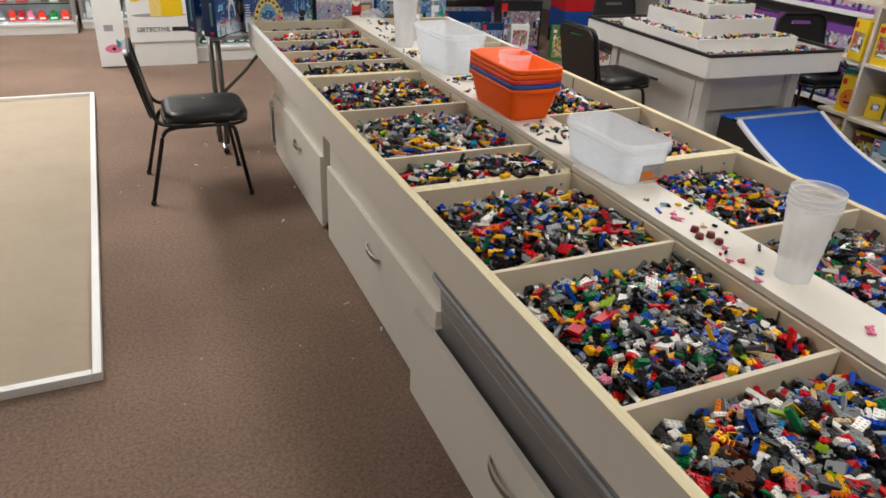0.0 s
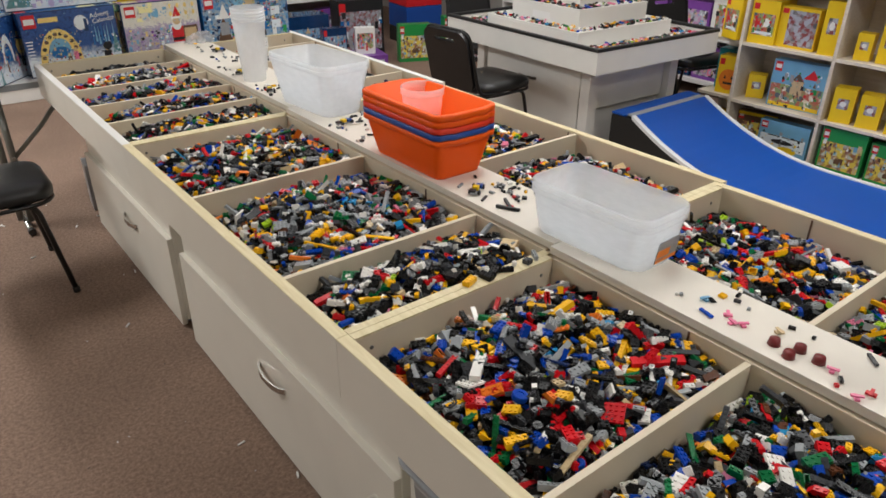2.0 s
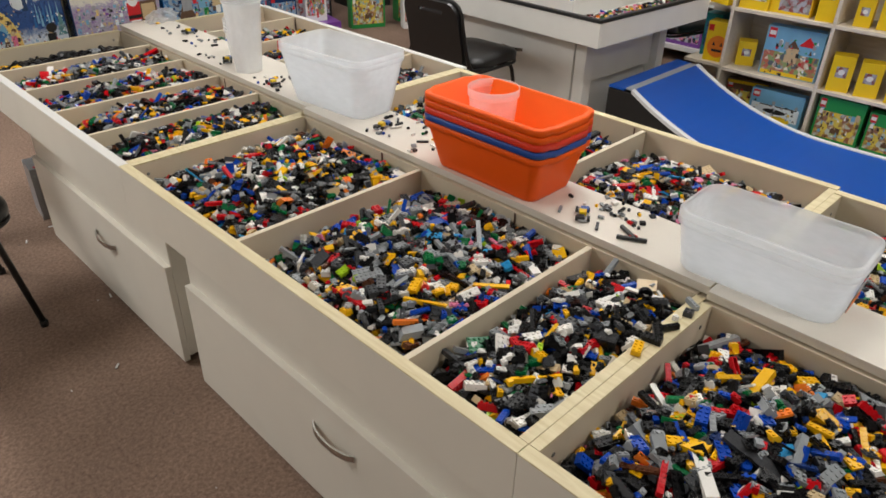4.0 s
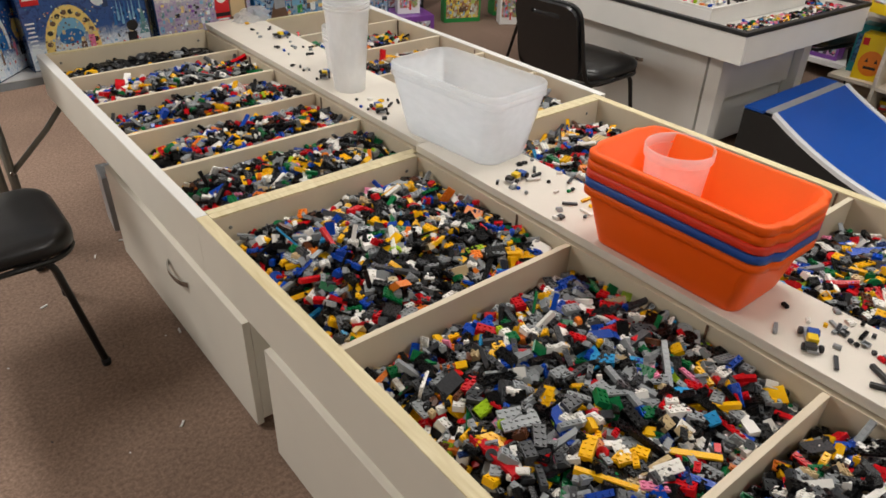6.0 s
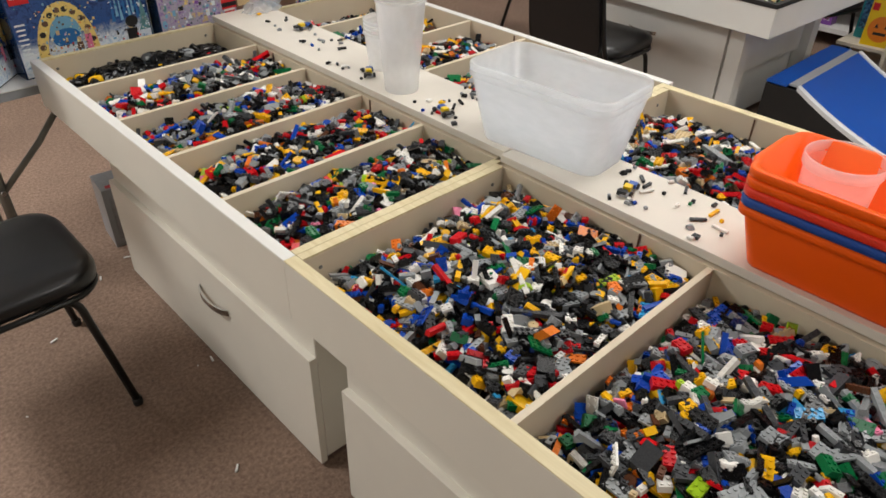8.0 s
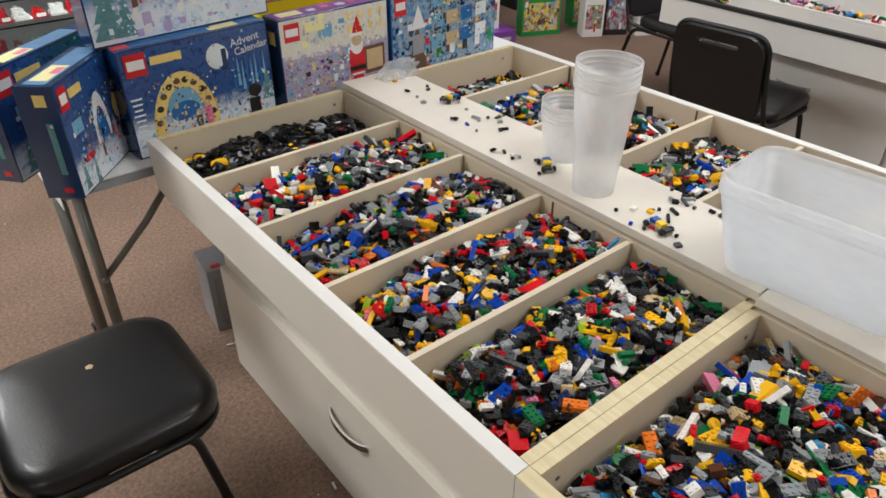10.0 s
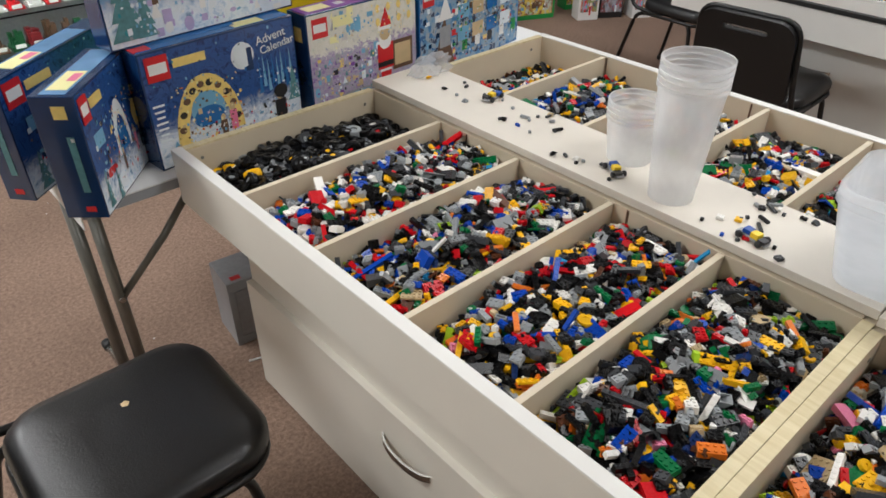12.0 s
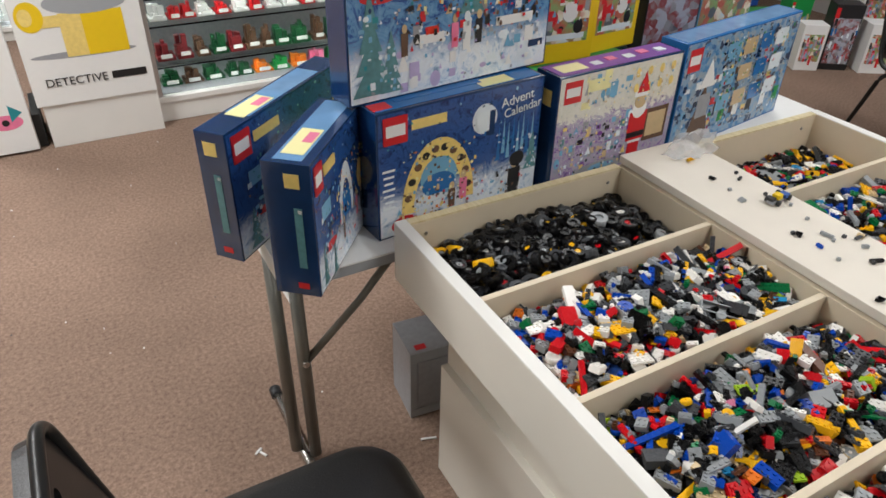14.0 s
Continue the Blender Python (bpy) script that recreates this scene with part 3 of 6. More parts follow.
def display_table():
    W, L, top = DISPLAY_W, DISPLAY_L, DISPLAY_TOP
    t = thing("display_table", DISPLAY, "white square play table with black edge trim and stepped centre", "table")
    part("skirt", boxes((0, 0.02, 0, L, top - 0.13, top), bevel=0.002), WHITE, t)
    part("skirt", boxes((W - 0.02, W, 0, L, top - 0.13, top), bevel=0.002), WHITE, t)
    part("skirt", boxes((0.0205, W - 0.0205, 0, 0.02, top - 0.13, top), bevel=0.002), WHITE, t)
    part("skirt", boxes((0.0205, W - 0.0205, L - 0.02, L, top - 0.13, top), bevel=0.002), WHITE, t)
    part("tray_floor", boxes((0.0205, W - 0.0205, 0.0205, L - 0.0205, top - 0.06, top - 0.045)), WHITE, t)
    for r in ((-0.003, 0.0225, -0.003, L + 0.003), (W - 0.0225, W + 0.003, -0.003, L + 0.003), (0.023, W - 0.023, -0.003, 0.0225), (0.023, W - 0.023, L - 0.0225, L + 0.003)):
        part("edge_trim", boxes((*r, top - 0.009, top + 0.009), bevel=0.002), DARK, t, "black plastic edge trim")
    for x, y in ((0.14, 0.16), (W - 0.2, 0.16), (0.14, L - 0.22), (W - 0.2, L - 0.22)):
        part("leg", boxes((x, x + 0.07, y, y + 0.07, 0, top - 0.061), bevel=0.002), WHITE, t)
    part("cabinet_body", boxes((0.178, W - 0.14, 0.235, L - 0.225, 0.06, top - 0.061), bevel=0.002), WHITE, t)
    d = part("drawer_front", boxes((0.152, 0.174, 0.25, L - 0.24, 0.06, 0.55), bevel=0.002), WHITE, t)
    bow_handle(d, pose(0.151, L * 0.52, 0.415, 0, 0, -90), 0.16)
    part("end_panel", boxes((0.215, W - 0.21, 0.2, 0.22, 0.31, top - 0.061), bevel=0.002), WHITE, t)
    cx, cy = W / 2, L / 2
    for s, z0, z1 in ((0.40, top - 0.044, top + 0.025), (0.29, top + 0.0255, top + 0.125), (0.19, top + 0.1255, top + 0.2), (0.09, top + 0.2005, top + 0.27)):
        part("tier", boxes((cx - s, cx + s, cy - s, cy + s, z0, z1), bevel=0.003), WHITE, t, "white painted wooden step of the tower")
        part("tier_lip", boxes((cx - s, cx + s, cy - s, cy - s + 0.012, z1 + 0.0004, z1 + 0.012), (cx - s, cx + s, cy + s - 0.012, cy + s, z1 + 0.0004, z1 + 0.012),
                               (cx - s, cx - s + 0.012, cy - s + 0.0125, cy + s - 0.0125, z1 + 0.0004, z1 + 0.012), (cx + s - 0.012, cx + s, cy - s + 0.0125, cy + s - 0.0125, z1 + 0.0004, z1 + 0.012)), WHITE, t)
    part("paper_label", boxes((cx - 0.2902, cx - 0.2891, cy - 0.05, cy + 0.1, top + 0.05, top + 0.09)), PAPER, t, "small white paper label")
    return t


display_table()

# ---- chairs ----
def stacking_chair(m, label):
    """Seat faces +x; origin on the floor under the seat's middle."""
    c = thing("stacking_chair", m @ Matrix.Diagonal((1, 1, 0.955, 1)), label, "chair", "black stacking chairs")
    rings = []
    for k, (grow, z) in enumerate(((-0.03, 0.415), (-0.004, 0.42), (0.0, 0.435), (0.0, 0.455), (-0.012, 0.47), (-0.04, 0.478), (-0.12, 0.481))):
        rings.append(rounded_ring(0.41 + 2 * grow, 0.40 + 2 * grow, max(0.02, 0.09 + grow), z, 7))
    part("seat", loft(rings), VINYL, c, "padded black vinyl seat, scuffed", pose(0.068, -0.006, 0.0))
    part("seat_tear", lathe([(0.0, 0.0008), (0.005, 0.0007), (0.009, 0)], 5), TAN, c, "small tear showing foam", pose(0.075, 0.055, 0.4815))
    part("rim_tube", tube(rounded_ring(0.40, 0.40, 0.09, 0.408, 6), 0.009, 8, True), BLACKM, c, "", pose(0.063, -0.004, 0.0))
    for s in (-1, 1):
        part("front_leg", tube(bend([(0.10, s * 0.17, 0.405), (0.19, s * 0.19, 0.40), (0.245, s * 0.225, 0.012)], 0.05), 0.0105, 10), BLACKM, c)
        part("rear_leg", tube(bend([(-0.05, s * 0.17, 0.402), (-0.15, s * 0.19, 0.395), (-0.245, s * 0.225, 0.012)], 0.05), 0.0105, 10), BLACKM, c)
        part("foot_cap", lathe([(0.0, 0), (0.013, 0), (0.014, 0.02), (0.011, 0.024)], 10), RUBBER, c, "", pose(0.245, s * 0.225, 0))
        part("foot_cap", lathe([(0.0, 0), (0.013, 0), (0.014, 0.02), (0.011, 0.024)], 10), RUBBER, c, "", pose(-0.245, s * 0.225, 0))
    part("back_frame", tube(bend([(0.02, -0.2, 0.41), (-0.17, -0.205, 0.43), (-0.20, -0.2, 0.52), (-0.25, -0.185, 0.80), (-0.25, 0.185, 0.80), (-0.20, 0.2, 0.52), (-0.17, 0.205, 0.43), (0.02, 0.2, 0.41)], 0.07, 7), 0.0105, 10), BLACKM, c)
    # padded back with a hand slot near its top
    bm = bmesh.new()
    outline, slot = rounded_ring(0.37, 0.36, 0.07, 0, 6), rounded_ring(0.17, 0.022, 0.010, 0, 6)
    sheets = []
    for z in (-0.014, 0.014):
        o = [bm.verts.new((x, y, z)) for x, y, _ in outline]
        i = [bm.verts.new((x, y + 0.125, z)) for x, y, _ in slot]
        n = len(o)
        for k in range(n):
            bm.faces.new((o[k], o[(k + 1) % n], i[(k + 1) % n], i[k]))
        sheets.append((o, i))
    for ring in (0, 1):
        a, b = sheets[0][ring], sheets[1][ring]
        for k in range(len(a)):
            bm.faces.new((a[k], a[(k + 1) % len(a)], b[(k + 1) % len(a)], b[k]))
    part("backrest", bm, VINYL, c, "padded black vinyl backrest with a hand slot", pose(-0.227, 0, 0.62, 0, 0, 0) @ pose(0, 0, 0, 90 - 0, 0, 90) @ pose(0, 0, 0, -13, 0, 0))
    return c


stacking_chair(pose(0.287, 7.708, 0, 0, 0, 0), "black vinyl stacking chair with a torn seat, beside the bin table")
stacking_chair(pose(2.935, 7.80, 0, 0, 0, 2), "black vinyl stacking chair pulled up to the white display table")
stacking_chair(pose(3.74, 8.66, 0, 0, 0, -94), "black vinyl stacking chair behind the white display table")
stacking_chair(pose(4.46, 7.46, 0, 0, 0, -104) @ Matrix.Diagonal((1, 1, 1.06, 1)), "black vinyl stacking chair between display table and shelves")

# ---- tubs, cups on the centre plank ----
PZ = RIM + 0.0212
stack = thing("tub_stack", pose(1.299, 6.119, PZ, 0, 0, 0.5), "stack of nested orange and blue plastic tubs", "tubs")
for k, (mat, lab) in enumerate(((ORANGE, "orange plastic tub"), (BLUEP, "blue plastic tub"), (REDOR, "red-orange plastic tub"), (ORANGE, "orange plastic tub"), (ORANGE, "bright orange plastic tub"))):
    tote("tub", 0.205, 0.352, 0.115, pose(0, 0, 0.0165 * k + 0.0005), mat, lab, "", taper=0.70, lip=0.009, rad=0.022, parent=stack, grip=0.008)


def cup(name, r0, r1, h, m, material, label, category, rims=1, group=""):
    """A tapered round cup; rims: how many nested cups show their lips."""
    c = thing(name, m, label, category, group)
    b = h - 0.011 * (rims - 1)
    part("cup", lathe([(0.0, 0.001), (r0, 0), (r0 + (r1 - r0) * 0.97, b - 0.008), (r1 + 0.0025, b - 0.007), (r1 + 0.0025, b), (r1 - 0.0005, b)], 36), material, c)
    for k in range(1, rims):
        z = 0.011 * k
        part("cup_lip", lathe([(r1 - 0.002, z + b - 0.011), (r1 + 0.0025, z + b - 0.007), (r1 + 0.0025, z + b), (r1 - 0.0005, z + b)], 36), material, c)
    return c


pot = thing("tub_pot", pose(1.345, 6.20, PZ + 0.0165 * 4 + 0.0035), "shallow clear round pot standing in the orange tub", "pot")
part("pot_wall", lathe([(0.0, 0.001), (0.052, 0), (0.0575, 0.092), (0.0575, 0.095)], 40), PINKISH, pot)
part("pot_rim", lathe([(0.0578, 0.0935), (0.0615, 0.0945), (0.062, 0.112), (0.0605, 0.114), (0.059, 0.112), (0.0585, 0.097)], 40), PINKISH, pot, "wide milky rim")
for w, d, h, m, lab, tp in ((0.200, 0.352, 0.158, pose(1.322, 6.758, PZ, 0, 0, 5), "nested milky clear plastic tubs on the centre plank", 0.70), (0.172, 0.318, 0.108, pose(1.304, 5.490, PZ, 0, 0, 2), "nested milky clear plastic tubs with a printed label", 0.80)):
    tubs = thing("clear_tubs", m, lab, "tubs", "clear tubs")
    for k in range(2):
        tote("tub", w, d, h, pose(0, 0, 0.0005 + 0.013 * k), MILKY, "", "", taper=tp - 0.01 * k, lip=0.0045, rad=0.038, parent=tubs)
cup("cup_stack", 0.036, 0.052, 0.205, pose(1.292, 4.806, PZ), CUPM, "tall stack of clear plastic cups", "cups", 4, "cup stacks")
cup("cup_stack", 0.042, 0.060, 0.27, pose(1.290, 7.218, PZ), CUPM, "tall stack of clear plastic cups", "cups", 5, "cup stacks")
cup("cup_stack", 0.046, 0.056, 0.13, pose(1.362, 7.366, PZ), CUPM, "short stack of clear plastic cups", "cups", 4, "cup stacks")
lb = thing("tub_label", pose(1.318, 5.3445, PZ + 0.012, 8, 0, 2), "orange and dark printed sticker on the clear tub", "sticker")
part("sticker", boxes((-0.03, 0.04, -0.0012, 0, 0, 0.05)), GREYI, lb)
part("stripe", boxes((-0.03, 0.012, -0.0022, -0.0014, 0.012, 0.03), (-0.03, 0.04, -0.0022, -0.0014, 0.0, 0.008)), PUMPKIN, lb)


# ---- printed boxes ----
def carton(w, d, h, m, mats, label, art, group="boxed sets", name="toy_box", top=None):
    """A printed carton; its front looks towards -y, origin at the base's front left corner. art: flat printed shapes on the front
    as (kind, u, v, width, height, material), u and v from 0 to 1; kind: rect, disc, tri, arch."""
    t = thing(name, m, label, "toy box", group)
    part("carton", boxes((0, w, 0, d, 0, h), bevel=0.0012), mats[0], t)
    if len(mats) > 1:
        part("front_print", boxes((0.004, w - 0.004, -0.0008, -0.0002, 0.004, h - 0.004)), mats[1], t)
    bm, inks = bmesh.new(), []
    for k, (kind, u, v, a, b, mat) in enumerate(art):
        y = -0.0012 - 0.000006 * k
        cx, cz = u * w, v * h
        if kind == "rect":
            pts = [(-a / 2, -b / 2), (a / 2, -b / 2), (a / 2, b / 2), (-a / 2, b / 2)]
        elif kind == "tri":
            pts = [(-a / 2, -b / 2), (a / 2, -b / 2), (0, b / 2)]
        elif kind == "slant":
            pts = [(-a / 2, -b / 2), (-a * 0.15, -b / 2), (a / 2, b / 2), (a * 0.25, b / 2)]
        elif kind == "disc":
            pts = [(a / 2 * math.cos(2 * math.pi * i / 20), b / 2 * math.sin(2 * math.pi * i / 20)) for i in range(20)]
        else:
            pts = [(a / 2 * math.cos(math.pi * i / 16), b * math.sin(math.pi * i / 16)) for i in range(17)] + [(-a * 0.34 * math.cos(math.pi * i / 16), b * 0.7 * math.sin(math.pi * i / 16)) for i in range(17)]
        if mat not in inks:
            inks.append(mat)
        pts = [(min(max(cx + p * w, 0.003), w - 0.003), min(max(cz + q * h, 0.003), h - 0.003)) for p, q in pts]
        bm.faces.new([bm.verts.new((px, y, pz)) for px, pz in pts]).material_index = inks.index(mat)
    if art:
        pr = part("picture", bm, inks[0], t)
        for mat in inks[1:]:
            pr.data.materials.append(mat)
        tagged(pr, kind="stuff")
    else:
        bm.free()
    for k, (u, v, a, b, mat) in enumerate(top or ()):
        part("top_print", boxes((u * w - a / 2, u * w + a / 2, v * d - b / 2, v * d + b / 2, h + 0.0003, h + 0.0009 + 0.0004 * k)), mat, t)
    return t


LOGO = [("rect", 0.1, 0.86, 0.13, 0.2, RED), ("rect", 0.1, 0.86, 0.105, 0.085, PAPER)]
TITLE = [("rect", 0.29, 0.865, 0.2, 0.075, GOLD)]


def figure(u, v, s, body, head=TAN, hat=None):
    out = [("rect", u, v, 0.05 * s, 0.10 * s, body), ("rect", u, v + 0.10 * s, 0.055 * s, 0.1 * s, body), ("disc", u, v + 0.185 * s, 0.04 * s, 0.075 * s, head)]
    return out + ([("tri", u, v + 0.25 * s, 0.05 * s, 0.08 * s, hat)] if hat else [])


def clutter(n, u0, u1, v0, v1, inks, seed, big=0.035):
    """Fine printed detail: many small scraps of ink."""
    r = random.Random(seed)
    out = []
    for _ in range(n):
        a = r.uniform(0.008, big)
        out.append((r.choice(("rect", "disc", "tri", "rect")), r.uniform(u0, u1), r.uniform(v0, v1), a, a * r.uniform(0.7, 2.2), r.choice(inks)))
    return out


def fir(u, v, s, seed):
    out = [("tri", u, v + 0.085 * s * q, (0.13 - 0.026 * q) * s, 0.15 * s, PINE_INK) for q in range(4)]
    return out + clutter(14, u - 0.04 * s, u + 0.04 * s, v - 0.05 * s, v + 0.25 * s, (SNOW, TEAL, SKYBLUE), seed, 0.02 * s)


GATE_BASE = [("rect", 0.5, 0.45, 0.96, 0.3, MIDBLUE), ("disc", 0.72, 0.2, 0.6, 0.42, SNOW), ("rect", 0.56, 0.1, 0.84, 0.19, SNOW), ("disc", 0.62, 0.77, 0.15, 0.24, SNOW)] + LOGO + TITLE \
    + [("rect", 0.655, 0.73, 0.04, 0.2, NAVY), ("tri", 0.655, 0.86, 0.05, 0.1, NAVY), ("slant", 0.68, 0.34, 0.34, 0.16, GREYI), ("slant", 0.62, 0.22, 0.3, 0.1, SKYBLUE)] \
    + [("tri", 0.72 + 0.032 * k, 0.54 + 0.05 * (k % 2), 0.024, 0.3, SKYBLUE if k % 3 else MIDBLUE) for k in range(8)] + clutter(26, 0.7, 0.98, 0.4, 0.62, (SNOW, MIDBLUE, NAVY), 1, 0.02) \
    + [("arch", 0.35, 0.16, 0.44, 0.56, GOLD), ("disc", 0.35, 0.40, 0.22, 0.34, SKYBLUE), ("disc", 0.35, 0.34, 0.2, 0.2, MIDBLUE), ("rect", 0.36, 0.24, 0.2, 0.05, SNOW), ("slant", 0.58, 0.5, 0.2, 0.05, GOLD)] \
    + [("disc", 0.35 + 0.185 * math.cos(a), 0.18 + 0.46 * math.sin(a), 0.045, 0.06, BROWN if q % 2 else INK) for q, a in enumerate([0.2 + 0.3 * k for k in range(10)])] \
    + clutter(40, 0.14, 0.56, 0.14, 0.66, (GOLD, BROWN, TAN, LABELY), 2, 0.025) + clutter(30, 0.1, 0.9, 0.04, 0.3, (SKYBLUE, PAPER, GREYI, TAN), 3, 0.03) \
    + [("rect", 0.06, 0.56 - 0.05 * k, 0.07 - 0.01 * (k % 3), 0.018, SNOW) for k in range(7)] + fir(0.95, 0.3, 0.8, 4) \
    + figure(0.5, 0.2, 0.9, PINK) + figure(0.43, 0.15, 0.8, BROWN) + figure(0.84, 0.06, 1.5, INK, TAN) + [("disc", 0.85, 0.36, 0.1, 0.13, INK), ("disc", 0.15, 0.09, 0.16, 0.14, RED), ("disc", 0.16, 0.04, 0.12, 0.08, GOLD)]
STREET_BASE = [("rect", 0.5, 0.62, 0.96, 0.7, MIDBLUE), ("rect", 0.5, 0.14, 0.96, 0.25, SNOW), ("disc", 0.45, 0.24, 0.7, 0.16, SNOW), ("disc", 0.3, 0.5, 0.5, 0.4, SKYBLUE), ("slant", 0.42, 0.66, 0.42, 0.62, GOLD), ("slant", 0.44, 0.62, 0.28, 0.5, LABELY), ("slant", 0.74, 0.68, 0.34, 0.56, GOLD), ("rect", 0.6, 0.66, 0.1, 0.6, GREYI)] \
    + clutter(60, 0.02, 0.95, 0.5, 0.98, (NAVY, MIDBLUE, SKYBLUE, SNOW, BROWN), 5, 0.05) + clutter(40, 0.3, 0.8, 0.4, 0.95, (GOLD, TAN, LABELY, BROWN), 6, 0.035) + clutter(36, 0.25, 0.95, 0.26, 0.42, (INK, GREYI, PAPER, RED, BROWN, MIDBLUE), 7, 0.035) \
    + [("disc", 0.14, 0.52, 0.16, 0.06, RED), ("rect", 0.14, 0.555, 0.08, 0.05, BROWN), ("disc", 0.48, 0.78, 0.07, 0.09, BROWN), ("disc", 0.7, 0.62, 0.05, 0.07, REDOR), ("rect", 0.8, 0.3, 0.2, 0.05, PAPER), ("rect", 0.38, 0.28, 0.12, 0.05, PAPER), ("rect", 0.38, 0.32, 0.06, 0.04, REDOR), ("rect", 0.9, 0.14, 0.14, 0.04, NAVY)] + clutter(50, 0.05, 0.95, 0.03, 0.26, (SKYBLUE, PAPER, LILAC, SNOW), 18, 0.06) \
    + fir(0.1, 0.14, 1.3, 8) + fir(0.19, 0.1, 0.8, 9) + fir(0.57, 0.45, 1.0, 10) + figure(0.25, 0.24, 0.6, BROWN) + figure(0.49, 0.24, 0.65, PINK) + figure(0.55, 0.22, 0.75, PAPER, SNOW) + figure(0.61, 0.24, 0.65, INK)
SLEIGH_BASE = [("rect", 0.5, 0.4, 0.96, 0.5, MIDBLUE), ("disc", 0.6, 0.12, 0.8, 0.3, SNOW), ("disc", 0.72, 0.55, 0.44, 0.5, SKYBLUE), ("slant", 0.74, 0.55, 0.26, 0.6, LABELY), ("arch", 0.58, 0.3, 0.28, 0.44, SNOW), ("rect", 0.58, 0.42, 0.16, 0.2, MIDBLUE)] + LOGO + TITLE \
    + [("disc", 0.24, 0.28, 0.22, 0.07, RED), ("disc", 0.88, 0.5, 0.12, 0.24, GOLD), ("rect", 0.2, 0.58, 0.16, 0.12, SKYBLUE)] + clutter(60, 0.1, 0.95, 0.25, 0.7, (SKYBLUE, NAVY, SNOW, GOLD, BROWN), 11, 0.04) \
    + fir(0.12, 0.1, 0.8, 12) + fir(0.3, 0.06, 0.7, 13) + figure(0.5, 0.2, 0.7, BROWN) + figure(0.78, 0.24, 0.8, PINK) + figure(0.88, 0.22, 0.8, INK)
def fine(n, u0, u1, v0, v1, inks, seed):
    """The small print of a picture: specks of near colours."""
    return clutter(n, u0, u1, v0, v1, inks, seed, 0.016)


SANTA = [("rect", 0.5, 0.32, 0.96, 0.56, PRINTS["city"]), ("rect", 0.4, 0.55, 0.74, 0.14, LILAC)] + clutter(30, 0.2, 0.6, 0.68, 0.96, (GREYI, LABELY, SKYBLUE, PALE), 14, 0.06) \
    + [("rect", 0.11, 0.86, 0.13, 0.18, RED), ("rect", 0.11, 0.86, 0.105, 0.075, PAPER), ("rect", 0.3, 0.88, 0.16, 0.1, LABELY)] + clutter(90, 0.04, 0.62, 0.08, 0.56, (GREYI, GOLD, PURPLE, SKYBLUE, INK, SNOW, PINE_INK, TAN), 15, 0.045) \
    + [("disc", 0.4, 0.12, 0.4, 0.12, GREYI), ("disc", 0.42, 0.13, 0.22, 0.06, SKYBLUE), ("rect", 0.85, 0.4, 0.2, 0.3, BROWN), ("rect", 0.85, 0.4, 0.16, 0.22, TAN)] \
    + [("disc", 0.62 + 0.1 * (k % 4), 0.9 - 0.13 * (k // 4), 0.04, 0.08, GOLD) for k in range(8)] \
    + [("rect", 0.68, 0.2, 0.1, 0.22, RED), ("rect", 0.68, 0.28, 0.11, 0.03, PAPER), ("rect", 0.68, 0.42, 0.15, 0.26, RED), ("rect", 0.68, 0.34, 0.15, 0.05, INK), ("disc", 0.68, 0.58, 0.12, 0.18, PAPER), ("disc", 0.68, 0.64, 0.1, 0.12, TAN),
       ("rect", 0.68, 0.71, 0.12, 0.05, PAPER), ("tri", 0.69, 0.81, 0.11, 0.18, RED)]
SPACE = clutter(120, 0.3, 0.97, 0.08, 0.95, (NAVY, SKYBLUE, PAPER, GREYI, BROWN, RED, GOLD, TAN, GREEN), 16, 0.045) + clutter(30, 0.03, 0.3, 0.08, 0.7, (NAVY, SKYBLUE, SNOW), 17, 0.04) \
    + [("rect", 0.08, 0.84, 0.1, 0.2, RED), ("rect", 0.08, 0.84, 0.08, 0.08, PAPER), ("tri", 0.22, 0.3, 0.22, 0.6, BROWN), ("rect", 0.23, 0.38, 0.1, 0.22, GREYI), ("disc", 0.23, 0.52, 0.08, 0.14, TAN), ("tri", 0.23, 0.68, 0.13, 0.26, PAPER), ("rect", 0.23, 0.58, 0.15, 0.03, PAPER)] \
    + [("disc", 0.38 + 0.14 * (k % 4), 0.84 - 0.19 * (k // 4) - 0.03 * (k % 3), 0.08, 0.1, (GOLD, PAPER, RED, GREYI, BROWN)[k % 5]) for k in range(15)] + [("disc", 0.06, 0.45, 0.14, 0.08, GOLD)] \
    + [("rect", 0.42 + 0.13 * k, 0.22, 0.05, 0.14, (GREEN, PAPER, INK, PAPER)[k % 4]) for k in range(5)]
YELLOWART = [("rect", 0.5, 0.45, 0.8, 0.5, PRINTS["light"]), ("disc", 0.35, 0.45, 0.2, 0.16, RED), ("disc", 0.62, 0.5, 0.22, 0.2, PAPER), ("rect", 0.5, 0.26, 0.7, 0.06, SNOW), ("rect", 0.16, 0.86, 0.2, 0.14, RED), ("disc", 0.75, 0.35, 0.14, 0.14, INK)] + clutter(26, 0.15, 0.85, 0.24, 0.68, (SKYBLUE, RED, INK, PAPER, GREYI, GREEN), 21, 0.09)

